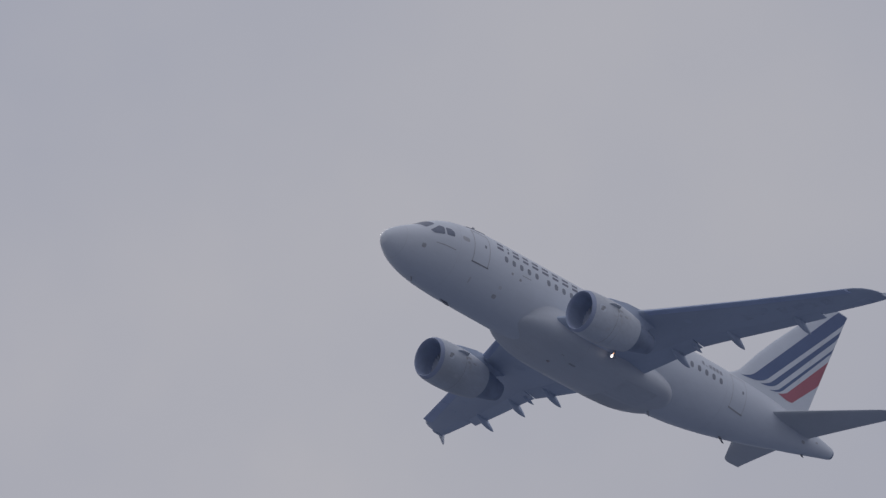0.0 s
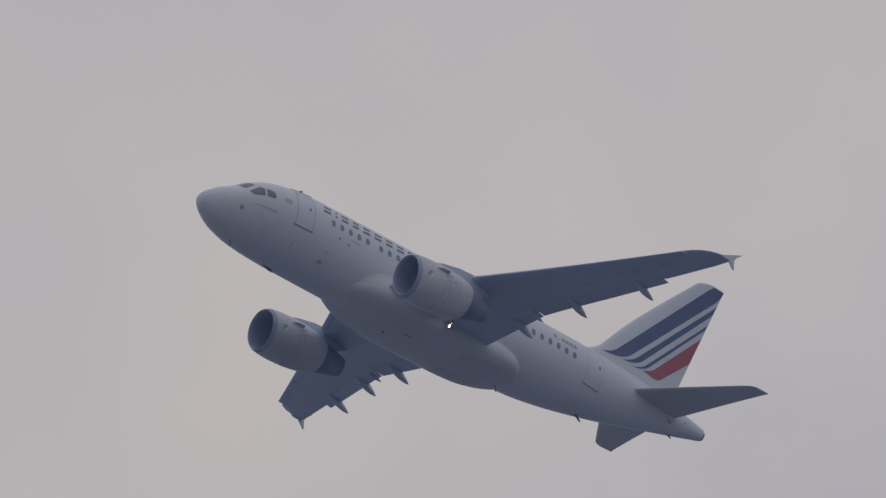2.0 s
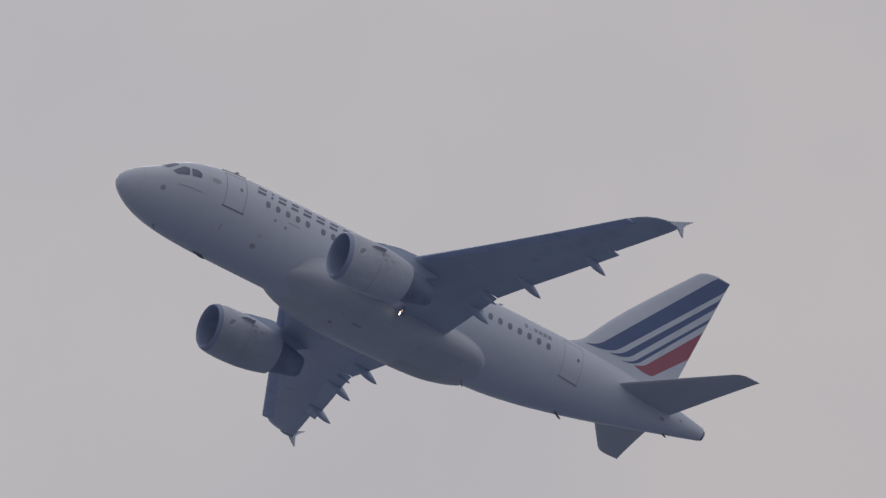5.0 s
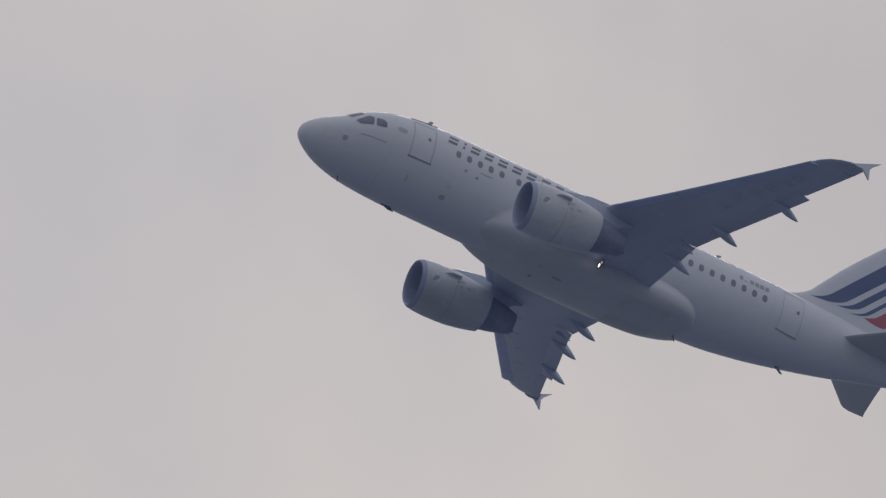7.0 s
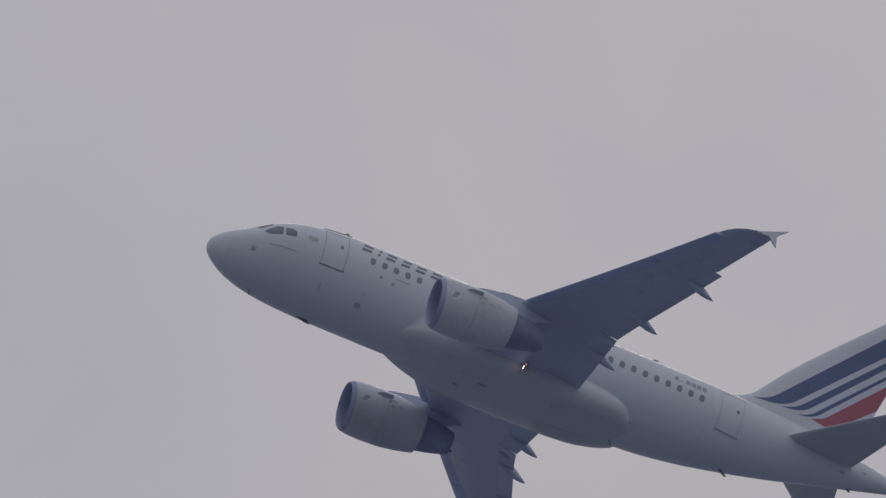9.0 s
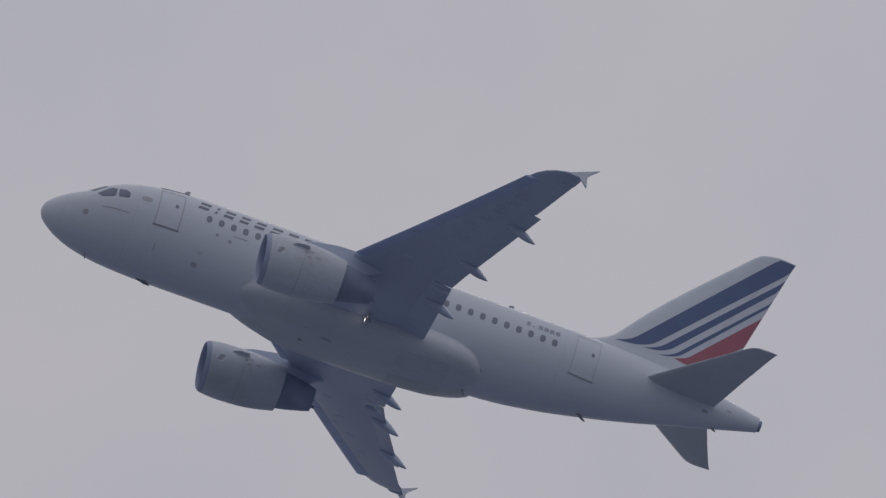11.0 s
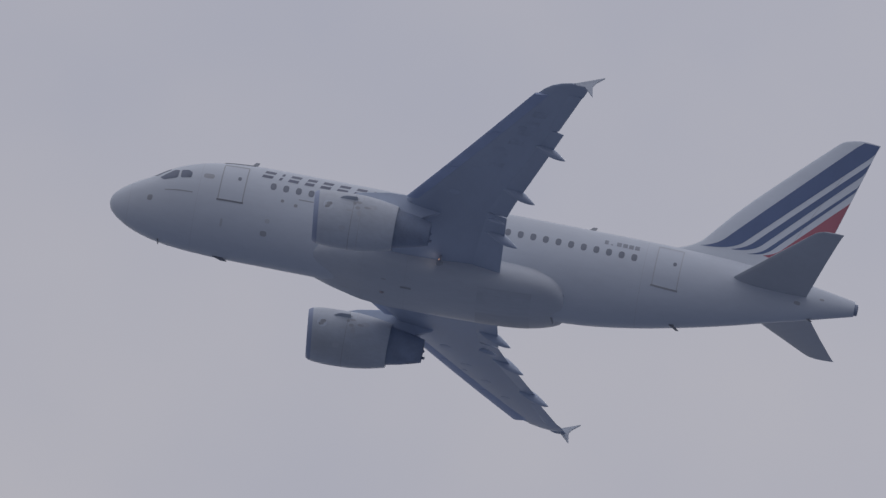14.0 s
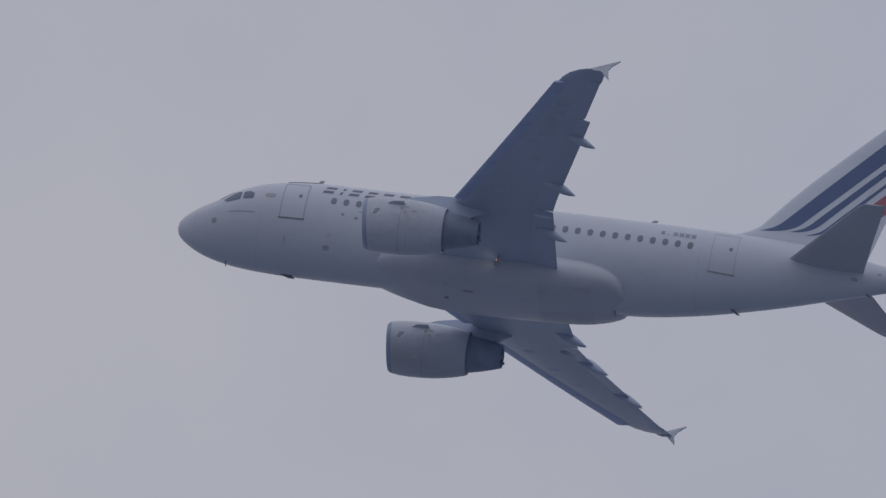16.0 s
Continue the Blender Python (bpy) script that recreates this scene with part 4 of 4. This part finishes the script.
def build_engine(side):
    y, z = side * 5.75, -2.13
    tilt = lambda geo: ([(px - 0.12 * (pz - z), py, pz + 0.03 * (px - 10.2)) if px < 9.4 else (px, py, pz + 0.03 * (px - 10.2)) for px, py, pz in geo[0]], geo[1])
    lip_at = 8.46
    outer = smooth_table([0, 0.08, 0.25, 0.6, 1.2, 1.9, 2.6, 3.2, 3.5], [1.01, 1.08, 1.13, 1.175, 1.20, 1.19, 1.12, 1.01, 0.94])
    cowl = part("engine", tilt(lathe([(lip_at + 0.2 + 3.3 * i / 22, outer(0.2 + 3.3 * i / 22)) for i in range(23)] + [(11.92, 0.90), (11.3, 0.92)], (0, y, z), 48, ends=False)),
                COWL, airliner, "grey-white turbofan nacelle with bare metal lip")
    part("inlet_lip", tilt(lathe([(lip_at + 0.205, outer(0.2)), (lip_at + 0.1, outer(0.1)), (lip_at + 0.03, outer(0.03)), (lip_at, 1.015), (lip_at + 0.02, 0.985), (lip_at + 0.09, 0.95), (lip_at + 0.2, 0.93)], (0, y, z), 48, ends=False)), LIP, cowl, "bare metal inlet lip")
    part("inlet_duct", tilt(lathe([(lip_at + 0.19, 0.932), (lip_at + 0.6, 0.90), (lip_at + 1.3, 0.89), (lip_at + 1.3, 0.2)], (0, y, z), 40, ends=False)), DUCT, cowl)
    part("spinner", tilt(lathe([(lip_at + 0.72, 0.01), (lip_at + 0.86, 0.11), (lip_at + 1.08, 0.24), (lip_at + 1.2, 0.27)], (0, y, z), 24)), FAN, cowl)
    for k in range(24):
        a = 2 * math.pi * k / 24
        blade = [(lip_at + 1.06, 0.25, -0.03), (lip_at + 1.18, 0.25, 0.04), (lip_at + 1.17, 0.885, 0.13), (lip_at + 1.08, 0.885, -0.11)]
        vs = [(bx, y + r * math.sin(a) + o * math.cos(a), z + r * math.cos(a) - o * math.sin(a)) for bx, r, o in blade]
        vs += [(v[0] + 0.012, v[1], v[2]) for v in vs]
        part("fan_blade", tilt((vs, [(0, 1, 2, 3), (7, 6, 5, 4), (0, 4, 5, 1), (1, 5, 6, 2), (2, 6, 7, 3), (3, 7, 4, 0)])), FAN, cowl)
    part("core_cowl", tilt(lathe([(11.3, 0.86), (11.9, 0.83), (12.5, 0.73), (13.1, 0.59), (13.42, 0.50), (13.38, 0.45), (12.9, 0.47)], (0, y, z), 36)), HOT, cowl, "darker core cowl and nozzle")
    part("exhaust_plug", tilt(lathe([(12.8, 0.30), (13.1, 0.24), (13.35, 0.14), (13.5, 0.03)], (0, y, z), 20)), HOT, cowl)
    part("drain_pipe", tilt(slab([(13.2, z - 0.36), (13.56, z - 0.36), (13.56, z - 0.27), (13.2, z - 0.27)], 1, y - 0.04, y + 0.04)), HOT, cowl)
    # joints of the cowl doors, and marks
    for x in (10.12, 10.48):
        r = outer(x - lip_at) + 0.004
        part("cowl_joint", tilt(lathe([(x - 0.014, r), (x + 0.014, r)], (0, y, z), 48)), FAINT if x > 10.3 else PANEL, cowl)
    for x, a, w, h, m in ((9.07, -86, 0.44, 0.44, WHITE), (9.07, 86, 0.44, 0.44, WHITE), (10.14, -74, 0.14, 0.16, MARK), (10.14, 74, 0.14, 0.16, MARK), (10.18, -60, 0.2, 0.12, MARK),
                          (10.32, -70, 0.26, 0.14, PANEL), (10.3, -84, 0.22, 0.16, PANEL), (10.32, 70, 0.26, 0.14, PANEL), (9.98, -92, 0.3, 0.1, FAINT), (10.9, -76, 0.36, 0.26, FAINT), (10.4, -95, 0.16, 0.3, FAINT),
                          (10.7, -80, 0.3, 0.12, PANEL), (9.8, -130, 0.3, 0.2, FAINT)):
        vs = []
        for i in range(12):
            px = x + w / 2 * math.cos(2 * math.pi * i / 12)
            aa = radians(a) + h / 2 / 1.17 * math.sin(2 * math.pi * i / 12)
            r = outer(px - lip_at) + 0.007
            vs.append((px, y + r * math.sin(aa), z + r * math.cos(aa)))
        part("cowl_mark", tilt((vs, [tuple(range(12))])), m, cowl)
    # a small dark emblem on its white disc
    for a in (-86, 86):
        for dx, da, w, h in ((0.0, 0.0, 0.15, 0.28), (0.09, 3.5, 0.17, 0.15), (-0.08, -4.5, 0.14, 0.13)):
            vs = []
            for i in range(10):
                px = 9.07 + dx + w / 2 * math.cos(2 * math.pi * i / 10)
                aa = radians(a + da) + h / 2 / 1.17 * math.sin(2 * math.pi * i / 10)
                rr = outer(px - lip_at) + 0.012 + abs(dx) * 0.02
                vs.append((px, y + rr * math.sin(aa), z + rr * math.cos(aa)))
            part("emblem", tilt((vs, [tuple(range(10))])), MARK, cowl)
    # strake on the inboard shoulder and on the outboard one
    for a in (-63, 63):
        vs = []
        for px, out in ((9.45, 0.0), (9.62, 0.13), (9.75, 0.18), (10.2, 0.20), (10.24, 0.0)):
            r = outer(px - lip_at) + out - 0.02
            vs.append((px, y + r * math.sin(radians(a)), z + r * math.cos(radians(a))))
        off = 0.02
        n = [(0, off * math.cos(radians(a)), -off * math.sin(radians(a))), (0, -off * math.cos(radians(a)), off * math.sin(radians(a)))]
        part("strake", tilt(loft([[tuple(np.add(v, d)) for v in vs] for d in n])), COWL, cowl, "grey strake on the nacelle shoulder", smooth=False)
    rings = []
    for x, lo, hi, w in ((9.65, -1.08, -0.93, 0.03), (10.4, -1.12, -0.68, 0.11), (11.4, -1.2, -0.52, 0.18), (12.4, -1.5, -0.50, 0.21), (12.9, -1.46, -0.9, 0.17), (13.3, -1.2, -0.9, 0.11), (13.65, -1.04, -0.9, 0.04)):
        rings.append([(x, y + sx * w, zz) for sx, zz in ((-1, lo), (1, lo), (1, hi - 0.04), (0.5, hi), (-0.5, hi), (-1, hi - 0.04))])
    part("pylon", loft(rings), GREY, airliner, "engine pylon under the wing")


FIN_EDGE = smooth_table([1.7, 2.1, 2.25, 2.45, 2.75, 3.3, 4.3, 5.77, 8.3], [22.6, 23.2, 23.6, 24.0, 24.4, 24.82, 25.58, 26.86, 29.21])


def fin_le(z):
    x = FIN_EDGE(z) if z < 8.3 else 29.21 + 0.93 * (z - 8.3)
    if z > 8.3:
        x += 0.55 * ((z - 8.3) / 0.42) ** 3
    return x


def fin_te(z):
    return 30.96 - 0.253 * (8.61 - z)


def fin_drop(x, z):
    """The fin's top slopes down aft."""
    return 0.11 * min(1.0, max(0.0, (x - 29.3) / 1.65)) * max(0.0, (z - 8.3) / 0.42)


def fin_half(x, z):
    c = fin_te(z) - fin_le(z)
    s = min(1.0, max(0.0, (x - fin_le(z)) / c))
    return 0.1 * c * 5 * max(0.0, 0.2969 * math.sqrt(s) - 0.126 * s - 0.3516 * s**2 + 0.2843 * s**3 - 0.1036 * s**4)


def build_fin():
    zs = [1.7, 1.9, 2.1, 2.2, 2.3, 2.45, 2.6, 2.75, 3.2, 3.6, 4.2, 5.0, 6.0, 7.0, 7.8, 8.3, 8.45, 8.55, 8.63, 8.69, 8.72]
    rings = []
    for z in zs:
        rings.append([(x, w, z) for x, w in foil(fin_le(z), fin_te(z), 0.0, 0.1)])
        rings[-1] = [(x, (fin_half(x, z) if w >= 0 else -fin_half(x, z)), z - fin_drop(x, z)) for x, w, z in rings[-1]]
    fin = part("tail_fin", loft(rings), WHITE, airliner, "tall white tail fin with navy and red diagonal stripes")

    def edge(tip, corner, end, turn, n=26):
        """From a curled tip round a corner and on in a straight line."""
        tip, corner, end = (np.array(p, float) for p in (tip, corner, end))
        start = corner + turn * (end - corner)
        out = []
        for i in range(9):
            s = i / 8
            out.append((1 - s) ** 2 * tip + 2 * s * (1 - s) * corner + s**2 * start)
        for i in range(1, n - 8):
            out.append(start + (end - start) * i / (n - 9))
        return out

    stripes = (((24.36, 2.42), (25.0, 2.53), (30.30, 8.64), (25.68, 2.36), (30.89, 8.20), NAVY, "broad navy stripe"),
               ((25.66, 2.46), (26.26, 2.62), (30.78, 7.75), (26.55, 2.48), (30.68, 7.28), NAVY, "narrow navy stripe"),
               ((26.36, 2.38), (26.92, 2.52), (30.55, 6.68), (27.08, 2.43), (30.50, 6.45), NAVY, "thin navy stripe"),
               ((27.05, 2.46), (27.55, 2.62), (30.25, 5.74), (28.02, 2.27), (29.85, 4.16), RED, "red stripe"))
    for tip, up, up_end, low, low_end, m, label in stripes:
        a, b = edge(tip, up, up_end, 0.07), edge(tip, low, low_end, 0.10)
        if up_end[1] > 8.5:
            a.append(np.array((30.92, 8.67)))
            b.append(np.array((30.955, 8.63)))
        for side in (-1, 1):
            verts, faces = [], []
            for p, q in zip(a, b):
                for k in range(5):
                    x, z = p + (q - p) * k / 4
                    x = min(x, fin_te(z) - 0.015)
                    verts.append((x, side * (fin_half(x, z) + 0.007), z - fin_drop(x, z)))
            for i in range(len(a) - 1):
                faces += [(i * 5 + k, i * 5 + k + 1, i * 5 + k + 6, i * 5 + k + 5) for k in range(4)]
            part("stripe", (verts, faces), m, fin, label)
    # rudder hinge line
    for side in (-1, 1):
        line = []
        for i in range(13):
            z = 2.3 + 6.1 * i / 12
            x = fin_te(z) - 0.30 * (fin_te(z) - fin_le(z))
            line.append([(x + d, side * (fin_half(x + d, z) + 0.003), z) for d in (-0.008, 0.008)])
        part("rudder_hinge", loft(line, closed=False), PANEL, fin)


def build_tailplane(side):
    rings = []
    for y, x0, x1, t in ((0.3, 25.45, 29.15, 0.11), (1.3, 26.11, 29.37, 0.10), (3.5, 27.63, 29.87, 0.10), (5.4, 28.94, 30.33, 0.09), (5.9, 29.29, 30.46, 0.08), (6.1, 29.48, 30.52, 0.07), (6.22, 29.72, 30.57, 0.05)):
        rings.append([(x, side * y, z) for x, z in foil(x0, x1, 0.62 + 0.094 * y, t)])
    part("tailplane", loft(rings), TAILGREY, airliner, "grey swept horizontal tailplane")


def build_beacon():
    dome = [(0.0, 0.08), (0.02, 0.075), (0.05, 0.055), (0.07, 0.02)]
    rings = [[(11.58 + q * 1.3 * math.cos(2 * math.pi * j / 16), -0.15 + q * math.sin(2 * math.pi * j / 16), -2.43 - h) for j in range(16)] for h, q in dome]
    part("beacon", loft(rings), BEACON, airliner, "dark red anti-collision beacon, unlit")


def build_landing_light(side):
    x, y, z = 13.78, side * 2.56, -1.76
    lamp = part("landing_light", joined(lathe([(-0.04, 0.10), (0.0, 0.115), (0.10, 0.11), (0.24, 0.05)], (x, y, z), 20), slab([(x + 0.05, y - 0.04), (x + 0.15, y - 0.04), (x + 0.15, y + 0.04), (x + 0.05, y + 0.04)], 2, z, z + 0.35)), PANEL, airliner, "extended landing lamp, lit")
    part("lens", lathe([(-0.046, 0.01), (-0.045, 0.055), (-0.042, 0.09)], (x, y, z), 16), LAMP, lamp, "bright white lamp lens")
    # added amber disc above the lens glows as the lamp's halo
    part("amber_halo", lathe([(-0.03, 0.01), (-0.029, 0.04), (-0.02, 0.05)], (x + 0.06, y, z + 0.17), 12), AMBER, lamp, "small glowing amber disc for the lamp's orange halo")


build_fuselage()
build_belly()
for wing_side in (-1, 1):
    build_wing(wing_side)
    build_engine(wing_side)
    build_tailplane(wing_side)
build_landing_light(-1)
build_beacon()
build_fin()


def motions():
    walk(airliner, [(t, pose(x, y, z, rx, ry, rz)) for t, x, y, z, rx, ry, rz in CLIMB])


motions()
